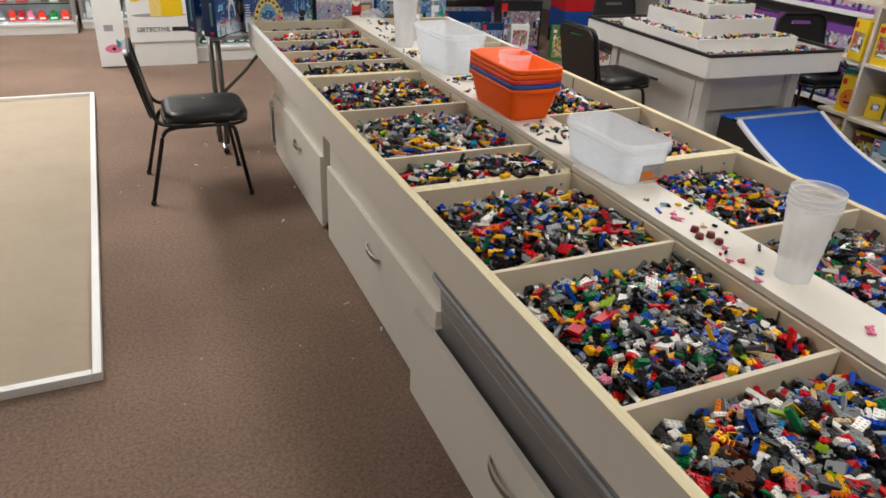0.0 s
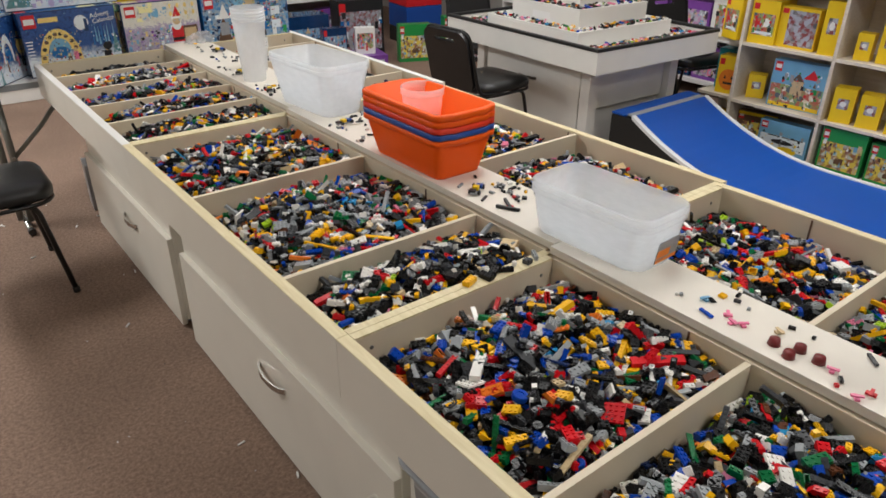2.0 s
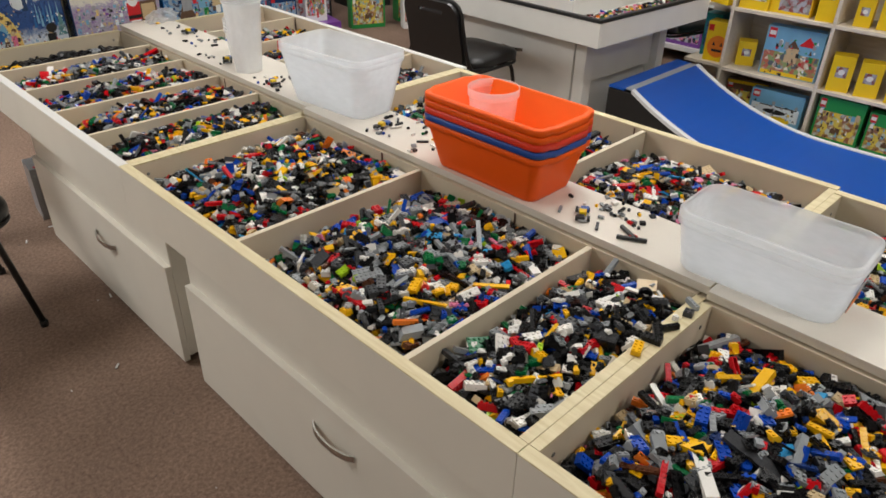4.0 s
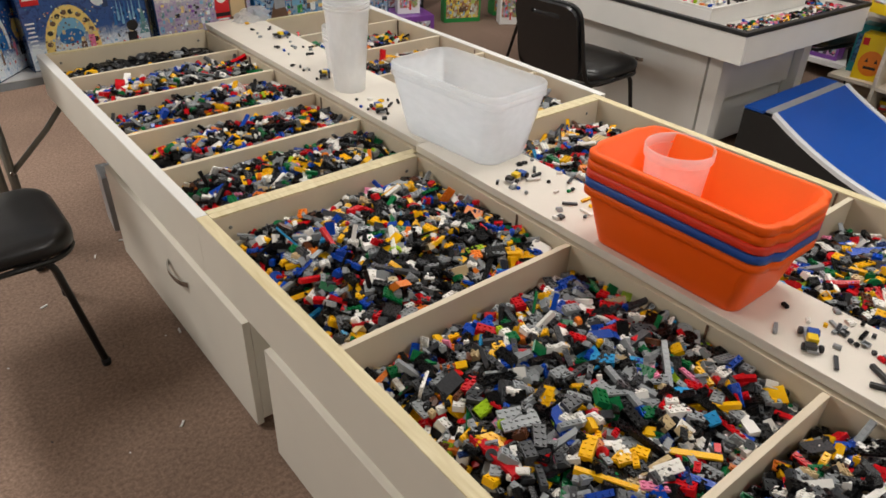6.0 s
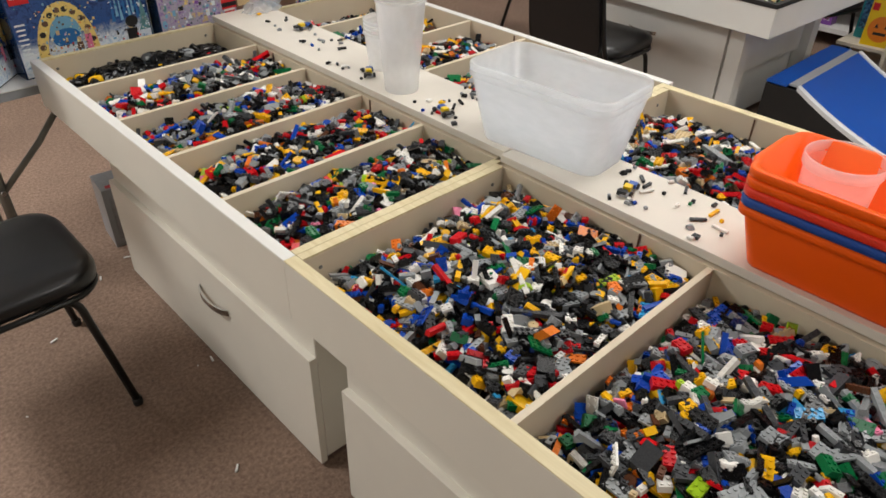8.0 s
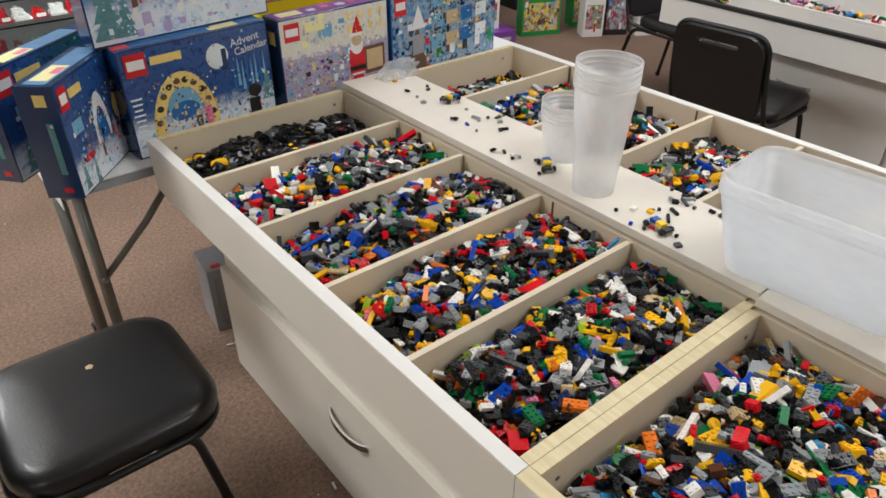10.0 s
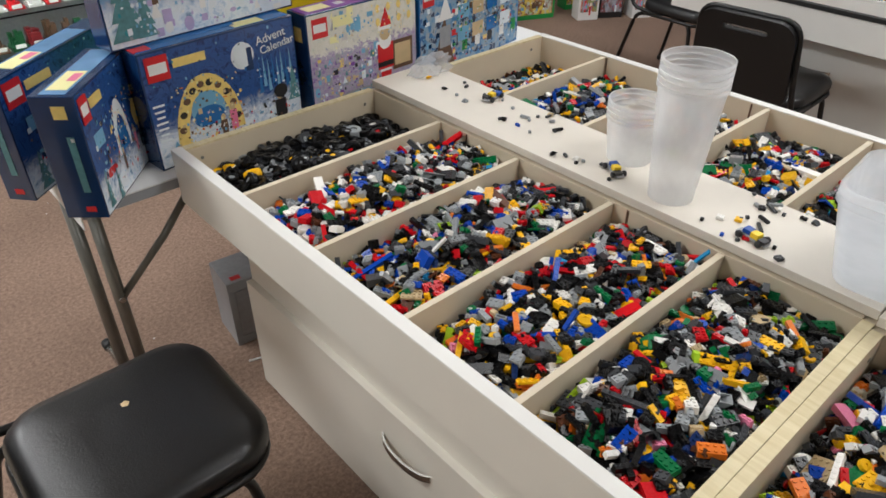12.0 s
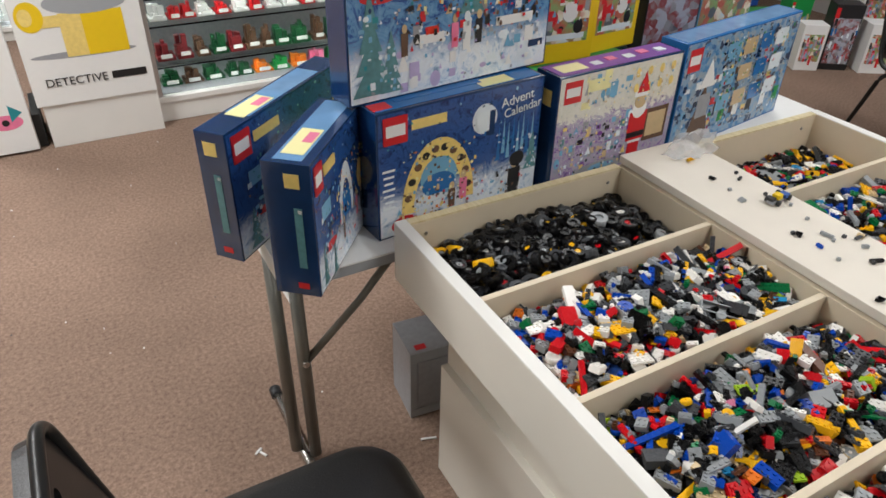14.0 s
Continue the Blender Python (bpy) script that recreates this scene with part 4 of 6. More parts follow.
NIGHT = (NAVY, MIDBLUE, NAVY, TEAL, SKYBLUE)
FROST = (SNOW, PAPER, SKYBLUE, LILAC, GREYI)
WARM = (GOLD, TAN, LABELY, BROWN, PUMPKIN)
GATE = [a for a in GATE_BASE if a[3] < 0.5 and a[0] != "slant"] + fine(50, 0.03, 0.97, 0.5, 0.97, NIGHT, 61) + fine(60, 0.15, 0.97, 0.04, 0.4, FROST, 62) + fine(80, 0.13, 0.57, 0.12, 0.7, WARM, 63) + fine(60, 0.3, 0.9, 0.05, 0.35, (INK, BROWN, RED, GREYI), 64) \
    + LOGO + [("disc", 0.63, 0.775, 0.13, 0.21, SNOW), ("rect", 0.665, 0.73, 0.035, 0.2, NAVY)]
STREET = [a for a in STREET_BASE if a[3] < 0.5 and a[0] != "slant"] + fine(50, 0.03, 0.97, 0.45, 0.97, NIGHT, 65) + fine(60, 0.03, 0.97, 0.03, 0.3, FROST, 66) + fine(170, 0.3, 0.85, 0.4, 0.97, WARM, 67) + fine(90, 0.2, 0.95, 0.24, 0.45, (INK, GREYI, RED, BROWN, SNOW), 68)
SLEIGH = [a for a in SLEIGH_BASE if a[3] < 0.4 and a[0] != "slant"] + fine(50, 0.05, 0.95, 0.4, 0.97, NIGHT, 69) + fine(50, 0.1, 0.95, 0.04, 0.3, FROST, 70) + fine(90, 0.45, 0.95, 0.35, 0.75, WARM, 71) + fine(60, 0.2, 0.9, 0.1, 0.5, (INK, RED, BROWN, PINE_INK), 72) + LOGO + TITLE
SANTA = [a for a in SANTA if a[3] < 0.7] + fine(120, 0.04, 0.6, 0.1, 0.55, (LILAC, PURPLE, SNOW, GREYI, GOLD, INK), 73) + fine(70, 0.2, 0.95, 0.64, 0.95, (LABELY, SKYBLUE, PAPER, TAN, GOLD), 74)
SPACE = [a for a in SPACE if a[0] != "disc"] + fine(200, 0.3, 0.97, 0.06, 0.95, (NAVY, MIDBLUE, SNOW, GREYI, BROWN, TAN, INK), 75) + [("rect", 0.4 + 0.145 * (k % 4), 0.82 - 0.24 * (k // 4), 0.11, 0.15, (SKYBLUE, SNOW, MIDBLUE, TAN)[(k * 3) % 4]) for k in range(12)] \
    + fine(160, 0.34, 0.94, 0.24, 0.92, (INK, BROWN, GOLD, RED, GREYI, PAPER, GREEN), 76)

FT = 0.717
ft = thing("folding_table", pose(0.46, 8.086, 0), "grey-legged folding table under a white cover", "table")
part("tabletop", boxes((0, 1.6, 0, 0.7, FT - 0.03, FT - 0.004), bevel=0.004), GREYP, ft)
part("table_cover", boxes((-0.006, 1.606, -0.004, 0.706, FT - 0.0035, FT), (-0.006, -0.0035, -0.004, 0.706, FT - 0.05, FT - 0.0036), (1.6035, 1.606, -0.004, 0.706, FT - 0.05, FT - 0.0036)), PAPER, ft, "white paper table cover")
for x in (0.035, 1.5):
    for dx in (-0.016, 0.022):
        part("leg", tube([(x + dx, 0.205 - dx, FT - 0.031), (x + dx, 0.19 - dx, 0.03)], 0.0155, 12), GREYM, ft, "grey enamelled steel tube leg")
    part("foot_bar", tube([(x, 0.07, 0.018), (x, 0.43, 0.018)], 0.0135, 10), CHROME, ft, "bright steel foot bar")
    for y in (0.06, 0.43):
        part("foot_cap", tube([(x, y - 0.012, 0.018), (x, y + 0.02, 0.018)], 0.016, 10), RUBBER, ft)
    s = 1 if x < 1 else -1
    part("brace", tube([(x + s * 0.024, 0.17, 0.345), (x + s * 0.17, 0.175, 0.475), (x + s * 0.36, 0.18, FT - 0.031)], 0.010, 8), GREYM, ft, "folding brace strut")
    part("rivet", tube([(x + 0.022, 0.155, 0.347), (x + 0.022, 0.185, 0.347)], 0.008, 10), CHROME, ft)


def upright(x, y, angle, z=FT + 0.001):
    return pose(x, y, z, 0, 0, angle)


# the first patch paints the lid's sheen, the others are labels
TOPS = [(0.5, 0.5, 0.25, 0.05, SHEENB), (0.3, 0.5, 0.1, 0.04, LABELY), (0.36, 0.4, 0.04, 0.018, PINK)]
ga = carton(0.42, 0.062, 0.262, upright(0.402, 8.178, 40), (NAVY, SLEIGH_PRINT), "dark blue winter advent calendar box standing on edge", SLEIGH, top=TOPS)
gb = carton(0.27, 0.084, 0.262, upright(0.493, 8.008, 49), (NAVY, SLEIGH_PRINT), "dark blue winter advent calendar box with price label", SLEIGH, top=TOPS)
gc = carton(0.40, 0.07, 0.27, upright(0.66, 8.125, 5), (NAVY, GATE_PRINT), "navy advent calendar box showing a golden arch in snow", GATE, top=[(0.5, 0.5, 0.385, 0.055, MIDBLUE), (0.72, 0.4, 0.08, 0.035, LABELY), (0.06, 0.4, 0.04, 0.03, RED), (0.4, 0.6, 0.2, 0.02, MIDBLUE)])
lettering("Advent", 0.029, SNOW, gc, pose(0.288, -0.004, 0.222, 90, -6, 0))
lettering("Calendar", 0.027, SNOW, gc, pose(0.296, -0.004, 0.199, 90, -6, 0))
gd = carton(0.47, 0.07, 0.36, upright(0.63, 8.17, 6, FT + 0.2725), (NAVY, STREET_PRINT), "large navy winter street set box on top of another", STREET)
gs = carton(0.365, 0.075, 0.27, upright(1.075, 8.13, 3), (NAVY, TOWN_PRINT), "white and purple winter town advent calendar box", SANTA, top=[(0.5, 0.5, 0.35, 0.066, PURPLE), (0.16, 0.5, 0.07, 0.04, LABELY)] + [(0.35 + 0.13 * k, 0.45 + 0.1 * (k % 2), 0.025, 0.02, PINK if k % 2 else SNOW) for k in range(5)])
gw = carton(0.50, 0.075, 0.28, upright(1.455, 8.155, 9), (MIDBLUE, PRINTS["blue"]), "blue space advent calendar box covered in small pictures", SPACE, top=[(0.5, 0.5, 0.48, 0.06, SHEENB)])
for g in (ga, gb):
    for k, (z, w, h, mat) in enumerate(((0.217, 0.026, 0.026, GOLD), (0.17, 0.007, 0.007, PAPER), (0.06, 0.014, 0.12, PINE_INK), (0.015, 0.02, 0.012, RED))):
        part("spine_print", boxes((-0.0012, -0.0004, 0.02, 0.02 + w, z, z + h)), mat, g)
part("spine_print", boxes((-0.0012, -0.0004, 0.02, 0.05, 0.2, 0.235)), GOLD, gs)
# second row on the folding table
carton(0.40, 0.2, 0.22, upright(1.02, 8.30, 3), (GREEN, PRINTS["green"]), "green boxed set in the second row", LOGO)
carton(0.19, 0.10, 0.23, upright(1.12, 8.33, -4, FT + 0.222), (YELLOW, YELLOW), "yellow boxed classic set standing on a green box", YELLOWART)
carton(0.16, 0.09, 0.21, upright(1.32, 8.34, 6, FT + 0.222), (YELLOW, YELLOW), "yellow boxed classic set standing on a green box", YELLOWART)
carton(0.36, 0.2, 0.2, upright(1.49, 8.33, 4), (NAVY, PRINTS["dark"]), "dark boxed set in the second row", LOGO)
carton(0.17, 0.09, 0.24, upright(1.50, 8.35, -5, FT + 0.202), (INK, PRINTS["dark"]), "black boxed set on the second row", LOGO)
carton(0.24, 0.09, 0.19, upright(1.69, 8.35, 8, FT + 0.202), (SKYBLUE, PRINTS["light"]), "pale blue boxed set on the second row", LOGO)


def film_bag():
    bm = bmesh.new()
    bmesh.ops.create_icosphere(bm, subdivisions=3, radius=0.05)
    for v in bm.verts:
        d = 1 + 0.5 * noise.noise(v.co * 40) + 0.25 * noise.noise(v.co * 95)
        v.co = Vector((v.co.x * 1.25 * d, v.co.y * 0.6 * d, max(0, v.co.z * 0.75 * d + 0.012)))
    return bm


tagged(part("film_bag", film_bag(), BAG, None, "", pose(1.385, 8.02, PZ)), "crumpled clear plastic bag", "bag")

# small grey box under the folding table
sb = thing("mug_box", pose(0.80, 8.27, 0, 0, 0, -6), "small silver-grey windowed carton with a red sticker", "box")
part("carton", boxes((0, 0.15, 0, 0.14, 0, 0.235), bevel=0.002), GREYI, sb)
# opaque slab: the carton's dim inside is put into its grey
part("window", boxes((0.022, 0.13, -0.003, -0.0005, 0.05, 0.2), bevel=0.001), GREYI, sb, "opaque grey window with the dim inside painted in")
part("frame_band", boxes((0, 0.15, -0.002, -0.0003, 0.205, 0.235), (0, 0.018, -0.002, -0.0003, 0.03, 0.2045), (0, 0.15, -0.002, -0.0003, 0, 0.0295)), GREYP, sb)
part("sticker", boxes((0.02, 0.05, 0.01, 0.03, 0.2355, 0.2362)), RED, sb, "red price sticker")

# ---- blue ramp ----
def ramp_thing():
    x0, x1, ytop, yend, h, flat = 3.352, 4.072, 6.975, 5.25, 0.335, 0.095
    t = thing("skate_ramp", pose(x0, yend, 0), "blue toy half-pipe ramp with white edges and black sides", "ramp")
    W, L = x1 - x0, ytop - yend
    n = 24
    pts = []
    for i in range(n + 1):
        s = i / n
        y = L * s
        k = max(0.0, (y - (L - 0.85)) / 0.85)
        pts.append((y, flat + (h - flat) * k ** 2.1))

    def sheet(xa, xb, lift, thick):
        bm = bmesh.new()
        rows = [[bm.verts.new(p) for p in ((xa, y, z + lift), (xb, y, z + lift), (xb, y, z + lift - thick), (xa, y, z + lift - thick))] for y, z in pts]
        for a, b in zip(rows, rows[1:]):
            for i in range(4):
                bm.faces.new((a[i], a[(i + 1) % 4], b[(i + 1) % 4], b[i]))
        bm.faces.new(rows[0])
        bm.faces.new(rows[-1][::-1])
        return bm

    part("riding_surface", sheet(0.032, W - 0.032, 0, 0.008), RAMPB, t, "blue sheet surface, lightly scuffed")
    part("edge_strip", sheet(0, 0.0315, 0.006, 0.02), EDGEW, t, "white edge strip")
    part("edge_strip", sheet(W - 0.0315, W, 0.006, 0.02), EDGEW, t, "white edge strip")
    for xa in (0.002, W - 0.014):
        bm = bmesh.new()
        sides = []
        for x in (xa, xa + 0.012):
            vs = [bm.verts.new((x, y, z - 0.016)) for y, z in pts] + [bm.verts.new((x, L + 0.14, h - 0.016)), bm.verts.new((x, L + 0.14, 0)), bm.verts.new((x, 0, 0))]
            bm.faces.new(vs)
            sides.append(vs)
        k = len(sides[0])
        for i in range(k):
            bm.faces.new((sides[0][i], sides[0][(i + 1) % k], sides[1][(i + 1) % k], sides[1][i]))
        part("side_panel", bm, DARK, t, "black painted side panel")
    part("coping_strip", boxes((0.022, W - 0.022, L + 0.001, L + 0.045, h - 0.008, h + 0.002), bevel=0.001), GREYP, t, "grey coping strip")
    part("deck", boxes((0, W, L + 0.046, L + 0.14, h - 0.01, h), bevel=0.001), RAMPB, t, "blue deck")
    part("back_panel", boxes((0.0145, W - 0.0145, L + 0.126, L + 0.138, 0, h - 0.011)), DARK, t)
    return t


ramp_thing()

# ---- beige floor panel with a white kerb ----
fp = thing("floor_panel", pose(-1.518, 6.033, 0, 0, 0, 0.8), "beige panel on the floor framed by a white strip", "floor panel")
part("panel", boxes((0.03, 1.29, 0.03, 3.57, 0.001, 0.012)), BEIGE, fp)
for r in ((0, 0.03, 0, 3.6), (1.2905, 1.32, 0, 3.6), (0.0305, 1.29, 0, 0.03), (0.0305, 1.29, 3.57, 3.6)):
    part("white_strip", boxes((*r, 0.001, 0.035), bevel=0.002), WHITE, fp)


# soft purple bag left on the far chair
def soft_bag():
    bm = bmesh.new()
    bmesh.ops.create_icosphere(bm, subdivisions=3, radius=0.14)
    for v in bm.verts:
        d = 1 + 0.35 * noise.noise(v.co * 9) + 0.12 * noise.noise(v.co * 25)
        v.co = Vector((v.co.x * 0.9 * d, v.co.y * 1.1 * d, max(0, (v.co.z + 0.06) * 0.75 * d)))
    return bm


bag = thing("soft_bag", pose(4.46, 7.40, 0.488, 0, 0, 20), "soft purple and black bag lying on a chair", "bag")
part("pouch", soft_bag(), PURPLE, bag)
part("strap", tube(bend([(-0.1, 0.0, 0.06), (-0.14, -0.12, 0.1), (0.0, -0.2, 0.03), (0.1, -0.08, 0.1)], 0.06), 0.008, 8), BLACKM, bag, "black strap")
# ---- shelves and stock round the room ----
def shelf_box(w, d, h, m, kind, group="boxed sets on shelves"):
    """A stock carton, front towards -y; kind picks its print."""
    base, art, label = {
        "yellow": (YELLOW, YELLOWART, "yellow boxed brick set on a shelf"),
        "yellow_plain": (YELLOW, [("rect", 0.5, 0.55, 0.5, 0.3, PRINTS["dark"]), ("disc", 0.5, 0.55, 0.3, 0.16, PAPER)], "narrow yellow boxed set on a shelf"),
        "yellow_dark": (YELLOW, [("rect", 0.6, 0.5, 0.75, 0.86, PRINTS["dark"]), ("rect", 0.12, 0.9, 0.16, 0.12, RED)], "yellow box with a dark vehicle picture"),
        "light": (SKYBLUE, LOGO + [("rect", 0.5, 0.3, 0.96, 0.4, PRINTS["light"]), ("tri", 0.5, 0.68, 0.26, 0.2, BROWN), ("rect", 0.5, 0.46, 0.22, 0.3, TAN), ("tri", 0.74, 0.78, 0.3, 0.2, RED)] + clutter(60, 0.2, 0.92, 0.14, 0.8, (BROWN, TAN, GREEN, RED, SNOW, GREYI, INK, PINE_INK), 31, 0.07) + [("rect", 0.5, 0.06, 0.94, 0.08, YELLOW)] + clutter(8, 0.08, 0.92, 0.03, 0.09, (INK, PAPER, BROWN), 32, 0.05), "pale blue boxed house set on a shelf"),
        "heli": (SKYBLUE, LOGO + [("rect", 0.5, 0.4, 0.9, 0.4, SNOW), ("disc", 0.5, 0.42, 0.44, 0.14, INK), ("rect", 0.55, 0.58, 0.7, 0.03, INK), ("disc", 0.62, 0.2, 0.4, 0.22, YELLOW)] + clutter(40, 0.1, 0.9, 0.1, 0.7, (INK, SNOW, GREYI, YELLOW, SKYBLUE), 33, 0.06), "pale blue boxed helicopter set on a shelf"),
        "brown": (BROWN, LOGO + [("rect", 0.55, 0.45, 0.8, 0.5, PRINTS["green"]), ("rect", 0.5, 0.94, 0.98, 0.1, YELLOW)] + clutter(40, 0.15, 0.92, 0.15, 0.75, (GREEN, TAN, INK, RED, SNOW, BROWN), 34, 0.07), "brown and yellow boxed set on a shelf"),
        "green": (GREEN, LOGO + [("rect", 0.5, 0.4, 0.9, 0.6, PRINTS["green"]), ("rect", 0.5, 0.3, 0.2, 0.14, BROWN)] + clutter(44, 0.1, 0.92, 0.12, 0.75, (PAPER, BROWN, SKYBLUE, INK, TAN, YELLOW), 35, 0.09), "green boxed farm set on a shelf"),
        "pumpkin": (YELLOW, [("rect", 0.15, 0.84, 0.2, 0.16, RED), ("disc", 0.5, 0.38, 0.8, 0.56, PUMPKIN), ("tri", 0.35, 0.45, 0.12, 0.1, INK), ("tri", 0.65, 0.45, 0.12, 0.1, INK), ("rect", 0.5, 0.28, 0.4, 0.06, INK)], "yellow box with an orange pumpkin picture"),
        "purple": (PURPLE, [("rect", 0.1, 0.85, 0.13, 0.2, RED), ("rect", 0.5, 0.42, 0.9, 0.62, PRINTS["purple"]), ("rect", 0.5, 0.3, 0.1, 0.3, PINK)] + clutter(40, 0.08, 0.92, 0.15, 0.72, (SNOW, PINK, LILAC, SKYBLUE, INK, TAN, GREYI), 36, 0.09), "purple and pink boxed set on a shelf"),
        "blue": (NAVY, [("rect", 0.1, 0.85, 0.14, 0.2, RED), ("rect", 0.5, 0.42, 0.92, 0.64, PRINTS["blue"]), ] + clutter(46, 0.06, 0.94, 0.14, 0.74, (GREYI, BROWN, SKYBLUE, SNOW, INK, RED, TAN), 37, 0.1), "blue boxed set on a shelf"),
        "dark": (INK, [("rect", 0.1, 0.85, 0.14, 0.2, RED), ("rect", 0.5, 0.45, 0.9, 0.7, PRINTS["dark"])] + clutter(40, 0.06, 0.94, 0.14, 0.74, (GREYI, INK, SNOW, RED, MIDBLUE), 38, 0.09), "dark boxed space set on a shelf"),
        "red": (RED, [("rect", 0.5, 0.5, 0.8, 0.4, PAPER), ("rect", 0.5, 0.5, 0.5, 0.2, INK)], "red boxed set on a shelf"),
        "white": (PAPER, [("rect", 0.5, 0.5, 0.8, 0.6, PRINTS["light"]), ] + clutter(36, 0.12, 0.88, 0.22, 0.8, (PINK, LILAC, GREYI, INK, RED, SKYBLUE), 39, 0.1), "white boxed set with a picture"),
        "teal": (TEAL, [("rect", 0.5, 0.5, 0.8, 0.6, PRINTS["night"])], "teal boxed set on a shelf"),
    }[kind]
    return carton(w, d, h, m, (base,), label, art, group)


# the pale bookcase, open towards -x
BX, BD = 4.2, 0.30
POSTS = (6.90, 6.35, 5.80, 5.25, 4.70)
LEVELS = (0.03, 0.315, 0.655, 1.0, 1.34)
bc = thing("bookcase", pose(BX, 4.70, 0), "pale wooden open bookcase full of boxed sets", "bookcase")
for y in POSTS:
    part("upright", boxes((0, BD, y - 4.70 - 0.009, y - 4.70 + 0.009, 0, 1.62), bevel=0.001), SHELFM, bc)
for a, b in zip(POSTS[1:], POSTS):
    for z in LEVELS + (1.60,):
        part("shelf", boxes((0.001, BD, a - 4.70 + 0.0095, b - 4.70 - 0.0095, z - 0.018, z), bevel=0.001), SHELFM, bc)
for z in LEVELS:
    part("shelf", boxes((0.03, BD, 2.2095, 2.45, z - 0.018, z), bevel=0.001), SHELFM, bc)
part("back_panel", boxes((BD + 0.0005, BD + 0.006, -0.009, 2.45, 0, 1.62)), SHELFM, bc)


def on_shelf(y, level, w, h, kind, d=0.08, inset=0.03, turn=0):
    """A carton on the bookcase whose front looks towards -x; y: its far edge."""
    shelf_box(w, d, h, pose(BX + inset, y, LEVELS[level] + 0.0006, 0, 0, -90 + turn), kind)


STOCK = [  # far edge y, level, width, height, kind, depth, inset, turn
    (7.12, 1, 0.10, 0.25, "teal", 0.1, 0.16, 0), (7.05, 1, 0.15, 0.23, "pumpkin", 0.1, 0.06, 6), (7.10, 0, 0.18, 0.17, "yellow", 0.12, 0.05, -8), (7.06, 2, 0.13, 0.24, "yellow", 0.1, 0.04, -18),
    (6.88, 0, 0.24, 0.20, "brown", 0.06, 0.10, 12), (6.70, 0, 0.30, 0.20, "heli", 0.06, 0.05, 3),
    (6.86, 1, 0.10, 0.14, "yellow_plain", 0.09, 0.10, 25), (6.70, 1, 0.31, 0.27, "light", 0.07, 0.06, 4),
    (6.88, 2, 0.16, 0.24, "yellow", 0.2, 0.02, 4), (6.72, 2, 0.22, 0.22, "yellow_dark", 0.09, 0.05, 0), (6.46, 2, 0.09, 0.28, "yellow_plain", 0.07, 0.02, 12),
    (6.32, 0, 0.24, 0.25, "green", 0.07, 0.03, 2), (6.06, 0, 0.24, 0.22, "green", 0.07, 0.05, -3),
    (6.31, 1, 0.11, 0.19, "yellow_plain", 0.09, 0.02, 14), (6.17, 1, 0.11, 0.18, "yellow_plain", 0.09, 0.03, 14), (6.02, 1, 0.12, 0.24, "yellow_dark", 0.09, 0.03, 12),
    (6.28, 2, 0.08, 0.14, "yellow_plain", 0.07, 0.05, 8), (6.17, 2, 0.09, 0.2, "yellow_plain", 0.07, 0.06, 8), (6.04, 2, 0.17, 0.22, "yellow", 0.07, 0.06, 0),
    (5.77, 0, 0.25, 0.2, "brown", 0.07, 0.05, 0), (5.5, 0, 0.2, 0.22, "heli", 0.07, 0.05, 0), (5.77, 1, 0.3, 0.26, "light", 0.07, 0.05, 3), (5.44, 1, 0.14, 0.2, "yellow", 0.08, 0.05, 0),
    (5.77, 2, 0.2, 0.24, "yellow_dark", 0.08, 0.05, 0), (5.52, 2, 0.2, 0.2, "yellow", 0.08, 0.05, 0), (6.86, 3, 0.3, 0.22, "light", 0.08, 0.05, 0), (6.52, 3, 0.14, 0.2, "yellow", 0.08, 0.05, 0),
    (6.30, 3, 0.3, 0.24, "dark", 0.08, 0.05, 0), (5.75, 3, 0.3, 0.24, "blue", 0.08, 0.05, 0)]
for y, lv, w, h, kind, d, inset, turn in STOCK:
    on_shelf(y, lv, w, h, kind, d, inset, turn)


def gondola(m, width, levels, depth, label, rows, name="display_shelf", height=1.7, back=WALLP, gap=0.012, seed=1):
    """A run of shelves, front towards -y, filled row by row with cartons of the kinds named."""
    g = thing(name, m, label, "shelf")
    part("back_panel", boxes((0, width, depth - 0.015, depth, 0.0, height)), back, g)
    for x in (0, width - 0.02):
        part("upright", boxes((x, x + 0.02, 0, depth - 0.0155, 0, height), bevel=0.002), WHITE, g)
    for z in levels:
        part("shelf", boxes((0.0205, width - 0.0205, 0, depth - 0.0155, z - 0.02, z), bevel=0.002), WHITE, g)
        part("price_rail", boxes((0.0205, width - 0.0205, -0.006, -0.0005, z - 0.03, z)), PAPER, g)
    rnd = random.Random(seed)
    for z, (kinds, wmin, wmax, hmin, hmax) in zip(levels, rows):
        x = 0.03
        while True:
            w, h = rnd.uniform(wmin, wmax), rnd.uniform(hmin, hmax)
            if x + w > width - 0.03:
                break
            shelf_box(w, 0.09, h, m @ pose(x, rnd.uniform(0.02, 0.06), z + 0.0006, 0, 0, rnd.uniform(-3, 3)), rnd.choice(kinds))
            x += w + gap + rnd.uniform(0, 0.02)
    return g


# east side beyond the bookcase: purple stock
gondola(pose(5.12, 10.0, 0, 0, 0, -90), 2.75, (0.12, 0.46, 0.8, 1.14), 0.40, "white shop shelf packed with purple boxed sets",
        [(("purple", "blue", "white"), 0.16, 0.34, 0.2, 0.28), (("purple", "purple", "white"), 0.16, 0.36, 0.2, 0.29), (("purple", "white", "green"), 0.16, 0.36, 0.2, 0.29), (("purple", "dark"), 0.16, 0.3, 0.2, 0.28)], seed=3)
